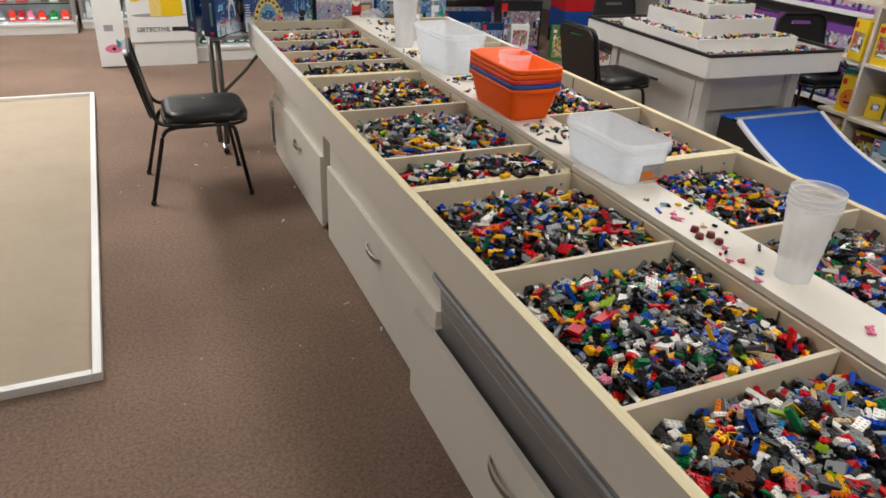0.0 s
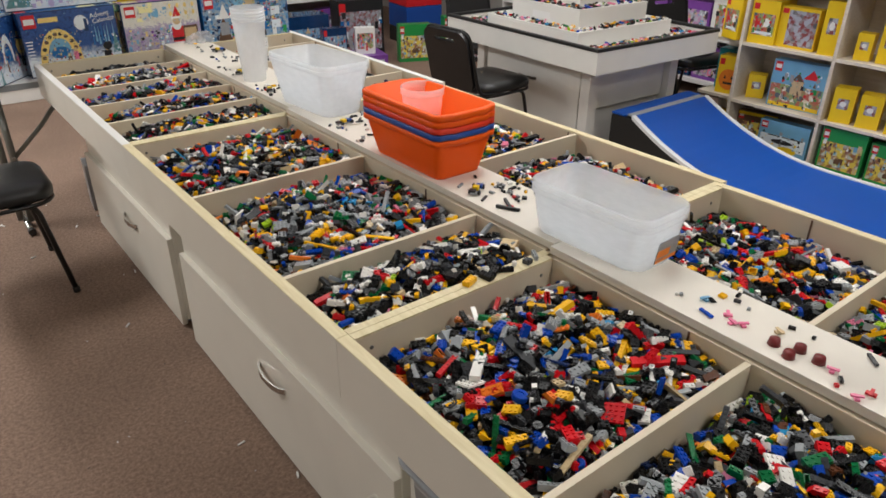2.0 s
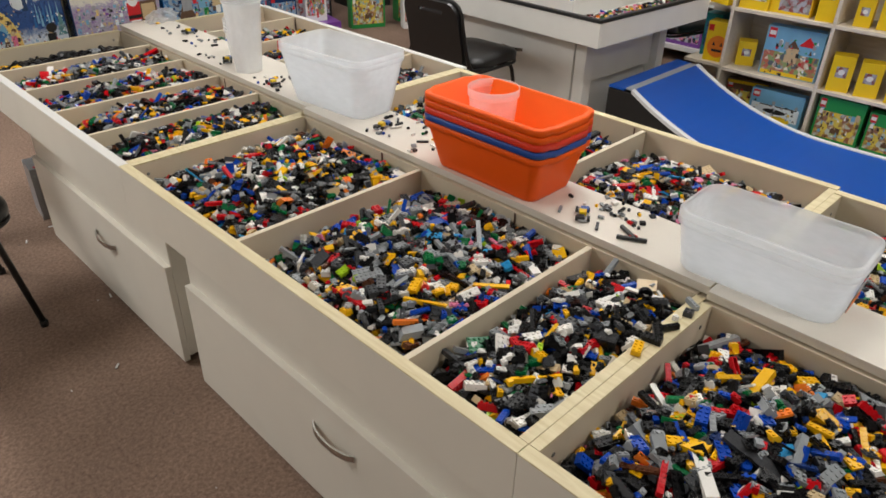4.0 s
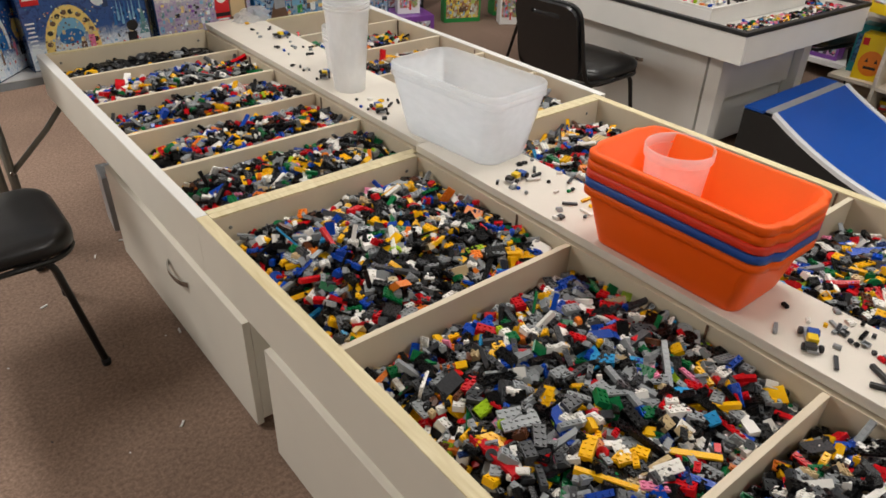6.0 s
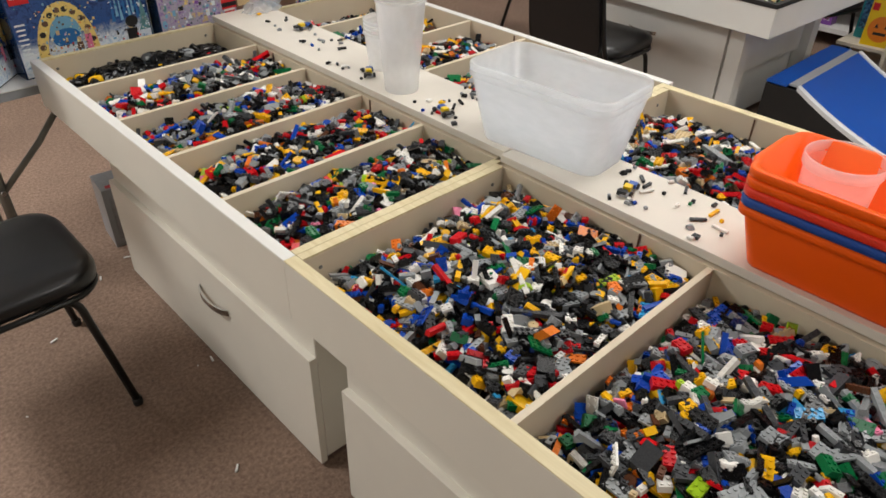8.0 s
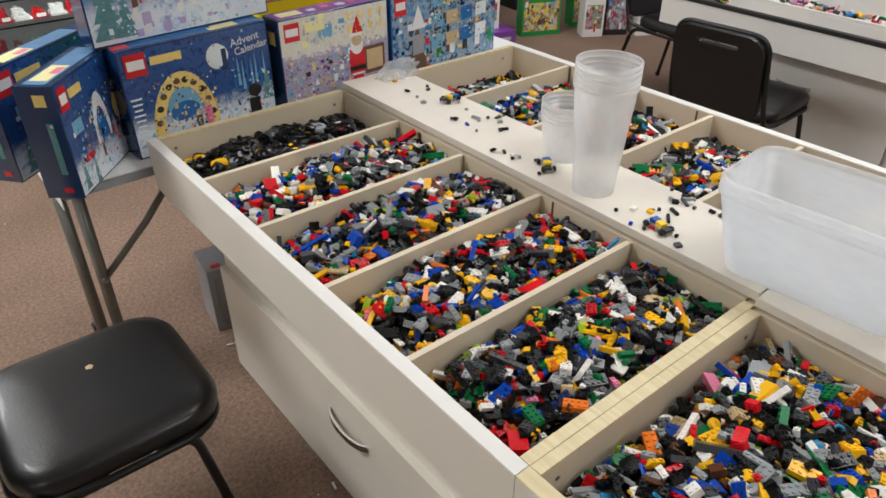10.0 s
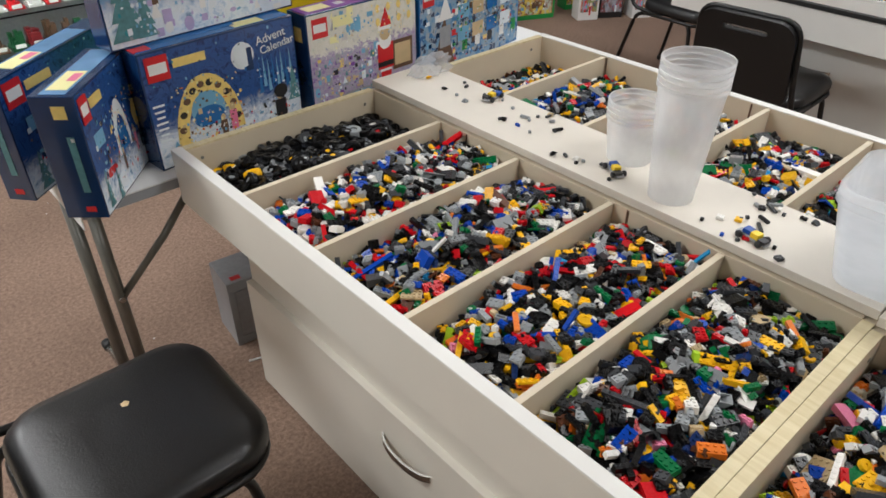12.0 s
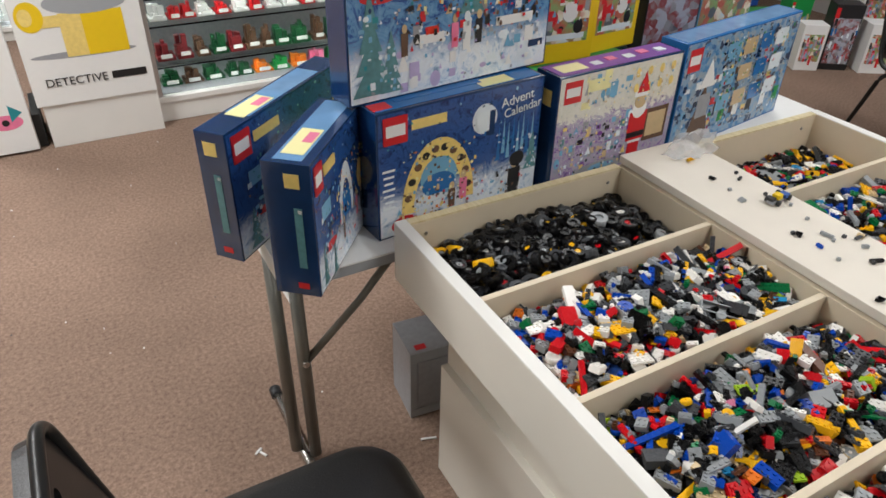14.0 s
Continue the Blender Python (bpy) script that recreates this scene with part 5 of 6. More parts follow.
# north side: blue stock
gondola(pose(1.95, 11.05, 0), 2.35, (0.12, 0.46, 0.8, 1.14), 0.40, "white shop shelf packed with blue boxed sets",
        [(("blue", "dark", "blue", "purple"), 0.16, 0.34, 0.2, 0.29), (("blue", "blue", "dark", "light"), 0.16, 0.34, 0.2, 0.29), (("blue", "light", "blue"), 0.16, 0.34, 0.2, 0.29), (("blue", "dark"), 0.16, 0.3, 0.2, 0.28)], seed=5)
# boxes on the floor before it
shelf_box(0.62, 0.3, 0.14, pose(3.02, 9.95, 0.0006, 0, 0, -14), "purple", "boxes on the floor")
shelf_box(0.21, 0.08, 0.24, pose(3.10, 9.98, 0.142, 0, 0, -10), "blue", "boxes on the floor")
shelf_box(0.17, 0.08, 0.22, pose(3.40, 9.96, 0.142, 0, 0, -22), "white", "boxes on the floor")
shelf_box(0.55, 0.25, 0.42, pose(2.85, 10.45, 0.0006, 0, 0, -6), "blue", "boxes on the floor")
shelf_box(0.45, 0.2, 0.5, pose(3.55, 10.5, 0.0006, 0, 0, -10), "dark", "boxes on the floor")
shelf_box(0.3, 0.1, 0.33, pose(3.88, 10.0, 0.0006, 0, 0, -22), "green", "boxes on the floor")
shelf_box(0.15, 0.12, 0.28, pose(4.22, 9.72, 0.0006, 0, 0, -30), "white", "boxes on the floor")
shelf_box(0.17, 0.12, 0.40, pose(4.38, 9.66, 0.0006, 0, 0, -34), "dark", "boxes on the floor")
shelf_box(0.17, 0.14, 0.30, pose(4.55, 9.5, 0.0006, 0, 0, -30), "white", "boxes on the floor")
shelf_box(0.15, 0.12, 0.36, pose(4.36, 9.95, 0.0006, 0, 0, -20), "green", "boxes on the floor")


def brick_pillar():
    t = thing("brick_pillar", pose(4.58, 10.72, 0, 0, 0, -8), "tall pillar of giant blue and red toy bricks", "pillar")
    for k, (mat, z0, z1) in enumerate(((DARK, 0, 0.15), (BLUEP, 0.1505, 0.37), (RED, 0.3705, 0.59), (BLUEP, 0.5905, 0.81), (RED, 0.8105, 1.03), (BLUEP, 1.0305, 1.25))):
        part("giant_brick" if k else "plinth", boxes((-0.2, 0.2, -0.2, 0.2, z0, z1 - 0.004), bevel=0.006), mat, t)
    for x in (-0.1, 0.1):
        for y in (-0.1, 0.1):
            part("stud", lathe([(0.06, 1.2465), (0.06, 1.285), (0.055, 1.29), (0, 1.29)], 20), BLUEP, t, "", pose(x, y, 0))
    return t


brick_pillar()


# ---- showcases at the back ----
def poster_board(x0, x1, z0, z1, label, art, base):
    t = thing("poster_board", pose(x0, 10.53, 0), label, "poster board")
    w = x1 - x0
    part("board", boxes((0, w, 0, 0.07, z0, z1), bevel=0.003), PAPER, t)
    if base:
        part("base", boxes((0.02, w, 0.012, 0.5, 0, z0 - 0.002), bevel=0.003), WHITE, t, "white base panel")
    for k, (kind, u, v, a, b, mat) in enumerate(art):
        y = -0.0008 - 0.0003 * k
        bm = bmesh.new()
        if kind == "disc":
            pts = [(a / 2 * math.cos(i * math.pi / 14), b / 2 * math.sin(i * math.pi / 14)) for i in range(28)]
        elif kind == "tri":
            pts = [(-a / 2, -b / 2), (a / 2, 0), (-a / 2, b / 2)]
        else:
            pts = [(-a / 2, -b / 2), (a / 2, -b / 2), (a / 2, b / 2), (-a / 2, b / 2)]
        bm.faces.new([bm.verts.new((u + p, y, v + q)) for p, q in pts])
        part("print_patch", bm, mat, t)
    return t


pb = poster_board(0.06, 0.58, 0.205, 1.15, "white poster board with a yellow brick-built figure", [
    ("disc", 0.25, 0.425, 0.44, 0.03, GREYI), ("rect", 0.31, 0.51, 0.26, 0.19, GOLD), ("rect", 0.355, 0.51, 0.17, 0.19, YELLOW), ("disc", 0.30, 0.645, 0.34, 0.10, GREYP), ("rect", 0.15, 0.575, 0.12, 0.05, GOLD), ("disc", 0.07, 0.60, 0.11, 0.13, YELLOW), ("disc", 0.055, 0.60, 0.055, 0.075, GOLD), ("rect", 0.415, 0.310, 0.15, 0.034, INK)], True)
lettering("DETECTIVE", 0.052, INK, pb, pose(0.06, -0.004, 0.292, 90, 0, 0))
poster_board(-0.2, 0.02, 0.012, 1.3, "narrow white poster board with blue and pink prints", [
    ("rect", 0.1, 0.8, 0.1, 0.4, SKYBLUE), ("disc", 0.12, 0.16, 0.14, 0.07, PINK), ("tri", 0.17, 0.2, 0.05, 0.08, TEAL), ("disc", 0.12, 0.16, 0.03, 0.03, INK), ("rect", 0.1, 0.33, 0.07, 0.05, GREYI)], False)
# narrow black box that fills the gap between the two boards
gapfill = thing("gap_box", pose(0.022, 10.58, 0), "black box filling the gap between the poster boards", "bin")
part("bin", boxes((0, 0.036, 0, 0.3, 0, 0.16), bevel=0.003), DARK, gapfill)


def showcase(x0, x1, y0, label, base_h, stock, depth=0.45, height=1.85, seed=2):
    t = thing("glass_showcase", pose(x0, y0, 0), label, "showcase")
    w = x1 - x0
    part("base", boxes((0, w, 0, depth, 0, base_h), bevel=0.004), WHITE, t, "white base panel")
    part("base_ledge", boxes((-0.004, w + 0.004, -0.012, depth, base_h + 0.0005, base_h + 0.03), bevel=0.004), WHITE, t)
    # added sheet: its grey stands for the dimness behind the glass
    part("dimming_sheet", boxes((0.03, w - 0.03, 0.03, depth - 0.03, base_h + 0.0305, base_h + 0.034)), GREYI, t, "added grey sheet that dims the showcase floor")
    for x in (0, w - 0.025):
        for y in (0, depth - 0.025):
            part("post", boxes((x, x + 0.025, y, y + 0.025, base_h + 0.0305, height), bevel=0.002), ALU, t, "aluminium corner post")
    # the back is grey for the same dimness
    part("back_panel", boxes((0.0255, w - 0.0255, depth - 0.012, depth - 0.004, base_h + 0.0305, height)), GREYI, t)
    pane = part("glass_pane", boxes((0.0255, w - 0.0255, 0.008, 0.013, base_h + 0.0305, height)), GLASS, t, "clear glass front")
    pane.visible_shadow = False
    part("top", boxes((0, w, 0, depth, height + 0.0005, height + 0.05), bevel=0.003), WHITE, t)
    rnd = random.Random(seed)
    z = base_h + 0.0345
    for mats, h in stock:
        x = 0.05
        while x < w - 0.12:
            ww, hh = rnd.uniform(0.06, 0.1), h * rnd.uniform(0.75, 1)
            mat = rnd.choice(mats)
            c = thing("showcase_model", pose(x0 + x, y0 + 0.10, z + 0.0006), "small brick-built model with a white price tag", "model", "models in the showcase")
            bm = boxes((0, ww, 0.02, 0.12, 0, hh * 0.2))
            for _ in range(9):
                bx, by, bz, bs = rnd.uniform(0, ww * 0.6), rnd.uniform(0.03, 0.09), rnd.uniform(0.1, 0.75) * hh, rnd.uniform(0.15, 0.4)
                box(bm, bx, bx + ww * bs, by, by + 0.03, hh * 0.1, min(hh, bz + 0.02))
            part("bricks", bm, mat, c)
            part("price_tag", boxes((ww * 0.2, ww * 0.8, 0.012, 0.0195, hh * 0.15, hh * 0.15 + 0.018)), PAPER, c, "white price tag")
            x += ww + rnd.uniform(0.004, 0.02)
        z += h + 0.06
        part("glass_shelf", boxes((0.026, w - 0.026, 0.05, depth - 0.013, z - 0.012, z - 0.004)), GLASS, t, "clear glass shelf").visible_shadow = False
    return t


showcase(0.585, 1.90, 10.62, "aluminium-framed glass showcase on a white base", 0.10, [((MOSS, PINK, PUMPKIN, GREEN, BROWN), 0.07), ((MOSS, BROWN, MAROON, OLIVE, MOSS, OLIVE), 0.14), ((RED, RED, PAPER), 0.07), ((MOSS, BROWN, GREYI, INK), 0.2), ((MAROON, MOSS, INK), 0.2)])
showcase(-3.2, -0.42, 12.1, "long white-based glass showcase with red models", 0.08, [((RED, PINK, REDOR, GREEN, GREYI), 0.12), ((RED, PINK, GREYI, PAPER, BROWN), 0.15), ((RED, PAPER, GREYI), 0.15), ((RED, GREYI), 0.2)], seed=9)
showcase(-0.38, 0.5, 12.35, "narrow glass showcase with grey cards", 0.06, [((GREYI, PAPER, GREYI), 0.22), ((GREYI, PAPER), 0.25), ((GREYI, PAPER), 0.25)], seed=11)

# ---- toy bricks ----
U = 0.008


def brick_mesh(nx, ny, h, studs=True, hollow=False, slope=False, sides=6):
    """Vertices and faces of a brick of nx by ny studs, h high, centred."""
    v, f = [], []
    a, b = nx * U / 2 - 0.0001, ny * U / 2 - 0.0001
    z0, z1 = -h / 2, h / 2
    ta = a - U if slope else a
    v += [(-a, -b, z0), (a, -b, z0), (a, b, z0), (-a, b, z0), (-a, -b, z1), (ta, -b, z1), (ta, b, z1), (-a, b, z1)]
    f += [(0, 1, 5, 4), (1, 2, 6, 5), (2, 3, 7, 6), (3, 0, 4, 7), (4, 5, 6, 7)]
    if hollow:
        t, zi = 0.0014, z1 - 0.0016
        k = len(v)
        v += [(-a + t, -b + t, z0), (a - t, -b + t, z0), (a - t, b - t, z0), (-a + t, b - t, z0), (-a + t, -b + t, zi), (ta - t, -b + t, zi), (ta - t, b - t, zi), (-a + t, b - t, zi)]
        f += [(0, k, k + 1, 1), (1, k + 1, k + 2, 2), (2, k + 2, k + 3, 3), (3, k + 3, k, 0)]
        f += [(k, k + 4, k + 5, k + 1), (k + 1, k + 5, k + 6, k + 2), (k + 2, k + 6, k + 7, k + 3), (k + 3, k + 7, k + 4, k), (k + 7, k + 6, k + 5, k + 4)]
    else:
        f.append((3, 2, 1, 0))
    if studs:
        for i in range(nx - (1 if slope else 0)):
            for j in range(ny):
                cx, cy, k = -nx * U / 2 + U * (i + 0.5), -ny * U / 2 + U * (j + 0.5), len(v)
                for zz in (z1, z1 + 0.0018):
                    v += [(cx + 0.0024 * math.cos(2 * math.pi * q / sides), cy + 0.0024 * math.sin(2 * math.pi * q / sides), zz) for q in range(sides)]
                f += [(k + q, k + (q + 1) % sides, k + sides + (q + 1) % sides, k + sides + q) for q in range(sides)]
                f.append(tuple(k + sides + q for q in range(sides)))
    return v, f


def ring_mesh(r0, r1, h, sides=14, hub=0.0):
    """A wheel, tyre or round plate lying flat."""
    v, f = [], []
    prof = [(r0, -h / 2), (r1 * 0.93, -h / 2), (r1, -h / 4), (r1, h / 4), (r1 * 0.93, h / 2), (r0, h / 2)]
    n = len(prof)
    for i in range(sides):
        a = 2 * math.pi * i / sides
        v += [(r * math.cos(a), r * math.sin(a), z) for r, z in prof]
    for i in range(sides):
        for k in range(n):
            f.append((i * n + k, ((i + 1) % sides) * n + k, ((i + 1) % sides) * n + (k + 1) % n, i * n + (k + 1) % n))
    if hub:
        k = len(v)
        v += [(r0 * math.cos(2 * math.pi * i / sides), r0 * math.sin(2 * math.pi * i / sides), z) for z in (-hub / 2, hub / 2) for i in range(sides)]
        f += [tuple(k + sides + i for i in range(sides)), tuple(k + i for i in range(sides))[::-1]]
    return v, f


def beam_mesh(n, w=0.0074, h=0.0074, sides=6):
    """A technic beam: rounded bar with dark hole rims."""
    v, f = brick_mesh(n, 1, h, False)
    for i in range(n):
        cx, k = -n * U / 2 + U * (i + 0.5), len(v)
        for r, z in ((0.0032, h / 2 + 0.0002), (0.0024, h / 2 + 0.0006)):
            v += [(cx + r * math.cos(2 * math.pi * q / sides), r * math.sin(2 * math.pi * q / sides), z) for q in range(sides)]
        f += [(k + q, k + (q + 1) % sides, k + sides + (q + 1) % sides, k + sides + q) for q in range(sides)]
    return v, f


B, P = 0.0096, 0.0032
KINDS = [  # share, mesh
    (13, brick_mesh(2, 2, B)), (12, brick_mesh(2, 1, B)), (8, brick_mesh(4, 2, B)), (7, brick_mesh(3, 2, B)), (7, brick_mesh(4, 1, B)), (7, brick_mesh(1, 1, B)),
    (6, brick_mesh(2, 2, B, True, True)), (5, brick_mesh(4, 2, B, True, True)), (5, brick_mesh(2, 1, B, True, True)), (3, brick_mesh(6, 1, B, True, True)),
    (8, brick_mesh(4, 2, P, True, True)), (7, brick_mesh(4, 1, P)), (6, brick_mesh(2, 2, P)), (4, brick_mesh(6, 2, P)), (2.5, brick_mesh(4, 4, P)), (5, brick_mesh(8, 1, P, False)),
    (6, brick_mesh(2, 2, B, True, True, True)), (5, brick_mesh(3, 1, B, True, True, True)), (4, brick_mesh(2, 1, B, False, False, True)), (4, brick_mesh(2, 1, P, False)),
    (6, beam_mesh(5)), (4.5, beam_mesh(9)), (4, beam_mesh(3)), (4, ring_mesh(0.002, 0.0078, 0.006, 12, 0.004)), (3, ring_mesh(0.0012, 0.004, 0.0085, 8, 0.008)),
    (2, ring_mesh(0.005, 0.012, 0.009, 14, 0.007)), (1.2, brick_mesh(10, 2, B, False, True)), (1.5, brick_mesh(6, 4, P)), (1.6, brick_mesh(5, 3, 0.012, False, True, True))]
SIMPLE = [brick_mesh(2, 2, B, False), brick_mesh(4, 2, B, False), brick_mesh(2, 1, B, False), brick_mesh(4, 2, P, False)]
TYRES = [(4, ring_mesh(0.0062, 0.0125, 0.011, 16, 0.006)), (3, ring_mesh(0.005, 0.010, 0.009, 16, 0.005)), (2, ring_mesh(0.008, 0.0165, 0.014, 18, 0.007)), (3, ring_mesh(0.004, 0.008, 0.007, 12, 0.004))]
HUB = ring_mesh(0.0016, 0.0078, 0.0095, 12, 0.006)
rng = np.random.default_rng(7)
SHARE = np.array([p for p, c in PALETTE])
SHARE = SHARE / SHARE.sum()
COLORS = np.array([c for p, c in PALETTE])


def turns(n, tilt):
    """Random rotation matrices: any heading, tilts mostly mild, some steep."""
    yaw, way = rng.uniform(0, 2 * np.pi, n), rng.uniform(0, 2 * np.pi, n)
    lean = np.abs(rng.normal(0, tilt, n))
    lean = np.where(rng.random(n) < 0.16, rng.uniform(0, np.pi, n), lean)
    c, s = np.cos(yaw), np.sin(yaw)
    Rz = np.zeros((n, 3, 3))
    Rz[:, 0, 0], Rz[:, 0, 1], Rz[:, 1, 0], Rz[:, 1, 1], Rz[:, 2, 2] = c, -s, s, c, 1
    ax, ay = np.cos(way), np.sin(way)
    c, s = np.cos(lean), np.sin(lean)
    R = np.zeros((n, 3, 3))
    R[:, 0, 0], R[:, 0, 1], R[:, 0, 2] = c + ax * ax * (1 - c), ax * ay * (1 - c), ay * s
    R[:, 1, 0], R[:, 1, 1], R[:, 1, 2] = ax * ay * (1 - c), c + ay * ay * (1 - c), -ax * s
    R[:, 2, 0], R[:, 2, 1], R[:, 2, 2] = -ay * s, ax * s, c
    return R @ Rz


def joined(name, pieces, material):
    """One mesh from many placed bricks: (kind, rotations, places, colours)."""
    vs, loops, starts, tints, nv, nl = [], [], [], [], 0, 0
    for (v, f), R, at, tint in pieces:
        n = len(at)
        if not n:
            continue
        v = np.array(v)
        w = np.einsum("nij,kj->nki", R, v) + at[:, None, :]
        vs.append(w.reshape(-1, 3))
        tints.append(np.repeat(tint, len(v), axis=0))
        flat = np.array([i for face in f for i in face])
        sizes = np.array([len(face) for face in f])
        first = np.concatenate([[0], np.cumsum(sizes)[:-1]])
        loops.append((flat[None, :] + (nv + np.arange(n) * len(v))[:, None]).ravel())
        starts.append((first[None, :] + (nl + np.arange(n) * len(flat))[:, None]).ravel())
        nv, nl = nv + n * len(v), nl + n * len(flat)
    vs, loops, starts, tints = np.concatenate(vs), np.concatenate(loops), np.concatenate(starts), np.concatenate(tints)
    me = bpy.data.meshes.new(name)
    me.vertices.add(len(vs))
    me.vertices.foreach_set("co", vs.ravel().astype(np.float32))
    me.loops.add(len(loops))
    me.loops.foreach_set("vertex_index", loops.astype(np.int32))
    me.polygons.add(len(starts))
    me.polygons.foreach_set("loop_start", starts.astype(np.int32))
    at = me.attributes.new("tint", "FLOAT_COLOR", "POINT")
    at.data.foreach_set("color", np.concatenate([tints, np.ones((len(tints), 1))], axis=1).ravel().astype(np.float32))
    me.update(calc_edges=True)
    me.shade_flat()
    me.materials.append(material)
    return new(name, me)


LOOSE = []  # meshes shared by bricks that lie singly
for share, (v, f) in KINDS[:8] + KINDS[10:14] + KINDS[16:18] + KINDS[20:23]:
    me = bpy.data.meshes.new("brick")
    me.from_pydata(v, [], f)
    me.shade_flat()
    me.materials.append(BRICK_ONE)
    LOOSE.append(me)


def heap(x0, x1, y0, y1, base, lift, label, mix=None, kinds=None, step=0.0135, seed=0, singles=45, shift=(0.0, 0.0), scale=1.0, edge=0.03):
    """A bin's fill: bricks over a mounded surface. lift: the mound's height over base; shift moves its crest."""
    global rng
    rng = np.random.default_rng(100 + seed)
    w, d = x1 - x0, y1 - y0
    ph = rng.uniform(0, 6, 4)

    def height(x, y):
        u, s = (x - x0) / w, (y - y0) / d
        uu, ss = np.clip(u - shift[0], 0, 1), np.clip(s - shift[1], 0, 1)
        dome = (4 * uu * (1 - uu)) ** 0.42 * (4 * ss * (1 - ss)) ** 0.36
        return base + lift * dome + 0.007 * np.sin(u * 9 + ph[0]) * np.sin(s * 8 + ph[1]) + 0.004 * np.sin(u * 21 + ph[2]) * np.sin(s * 19 + ph[3])

    pieces = []
    kinds = kinds or KINDS
    share = np.array([p for p, _ in kinds], float)
    share /= share.sum()
    tint_share = SHARE if mix is None else np.array(mix, float) / np.sum(mix)
    for layer, (sp, drop, top) in enumerate(((step, 0.0, True), (step * 1.2, 0.012, False))):
        nx, ny = max(2, int(w / sp)), max(2, int(d / sp))
        gx, gy = np.meshgrid(np.arange(nx), np.arange(ny))
        x = x0 + (gx.ravel() + rng.uniform(0.02, 0.98, nx * ny)) * w / nx
        y = y0 + (gy.ravel() + rng.uniform(0.02, 0.98, nx * ny)) * d / ny
        x, y = np.clip(x, x0 + 0.009, x1 - 0.009), np.clip(y, y0 + 0.009, y1 - 0.009)
        z = np.maximum(height(x, y) - drop + rng.uniform(-0.009, 0.010, len(x)), BINFLOOR + 0.004)
        R = turns(len(x), 0.42)
        tint = COLORS[rng.choice(len(COLORS), len(x), p=tint_share)] * rng.uniform(0.85, 1.1, (len(x), 1))
        if top or kinds is not KINDS:
            which = rng.choice(len(kinds), len(x), p=share)
            shapes = [m for _, m in kinds]
        else:
            which = rng.integers(0, len(SIMPLE), len(x))
            shapes = SIMPLE
        at = np.stack([x, y, z], 1)
        # long pieces stay clear of the boards
        for k, m in enumerate(shapes):
            sel = which == k
            mv = np.array(m[0]) * scale
            a, Rk = at[sel].copy(), R[sel]
            if not len(a):
                continue
            ext = np.abs(np.einsum("nij,kj->nki", Rk, mv)).max(axis=1)
            for ax, lo, hi in ((0, x0, x1), (1, y0, y1)):
                a[:, ax] = np.clip(a[:, ax], np.minimum(lo + ext[:, ax], (lo + hi) / 2), np.maximum(hi - ext[:, ax], (lo + hi) / 2))
            pieces.append(((mv, m[1]), Rk, a, np.clip(tint[sel], 0, 1)))
            if kinds is TYRES:
                some = rng.random(len(a)) < 0.5
                hub = np.array(HUB[0]) * (np.abs(mv).max() / 0.0155)
                pieces.append(((hub, HUB[1]), Rk[some], a[some], COLORS[rng.choice((2, 2, 2, 1, 3, 5, 5, 4), some.sum())]))
    ob = joined("brick_heap", pieces, BRICK)
    tagged(ob, label, "bricks", "heaps of bricks", "stuff")
    # the packed body of the heap below, near-black: the gaps' shade is painted in
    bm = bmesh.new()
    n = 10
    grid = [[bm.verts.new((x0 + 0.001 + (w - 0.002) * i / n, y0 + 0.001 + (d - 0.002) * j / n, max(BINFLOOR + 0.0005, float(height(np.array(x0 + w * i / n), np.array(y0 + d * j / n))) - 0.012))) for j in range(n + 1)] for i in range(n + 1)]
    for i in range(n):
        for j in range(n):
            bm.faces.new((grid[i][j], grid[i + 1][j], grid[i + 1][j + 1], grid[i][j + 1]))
    part("shaded_heap_body", bm, BED, ob)
    for k in range(singles):
        x, y = rng.uniform(x0 + 0.03, x1 - 0.03), rng.uniform(y0 + 0.03, y1 - 0.03)
        s = new("brick", LOOSE[int(rng.integers(0, len(LOOSE)))])
        s.parent = ob
        s.matrix_basis = pose(x, y, float(height(np.array(x), np.array(y))) + 0.005, rng.normal(0, 16), rng.normal(0, 16), rng.uniform(0, 360)) @ Matrix.Diagonal((scale, scale, scale, 1))
    return ob


def pool(y0, length, width, near, far, left, right):
    """The free stretches between boards of one module, near row and far row."""
    out = []
    for ys, xa, xb, side in ((left, TX + 0.0265, TX + near - 0.011, 0), (right, TX + far, TX + width - 0.0275, 1)):
        cuts = [y0 + 0.0125] + list(ys) + [y0 + length - 0.0125]
        for a, b in zip(cuts, cuts[1:]):
            out.append((xa, xb, a + 0.0075, b - 0.0075, side))
    return out


MIXED = "mound of mixed toy bricks filling a bin"
USUAL = [p for p, _ in PALETTE]


def more(**shares):
    """The usual mix of colours with some of them more or less common."""
    order = ("black", "iron", "grey", "white", "red", "yellow", "blue", "green", "orange", "tan", "brown", "lime", "navy", "pink", "azure")
    return [p * shares.get(name, 1.0) for name, p in zip(order, USUAL)]


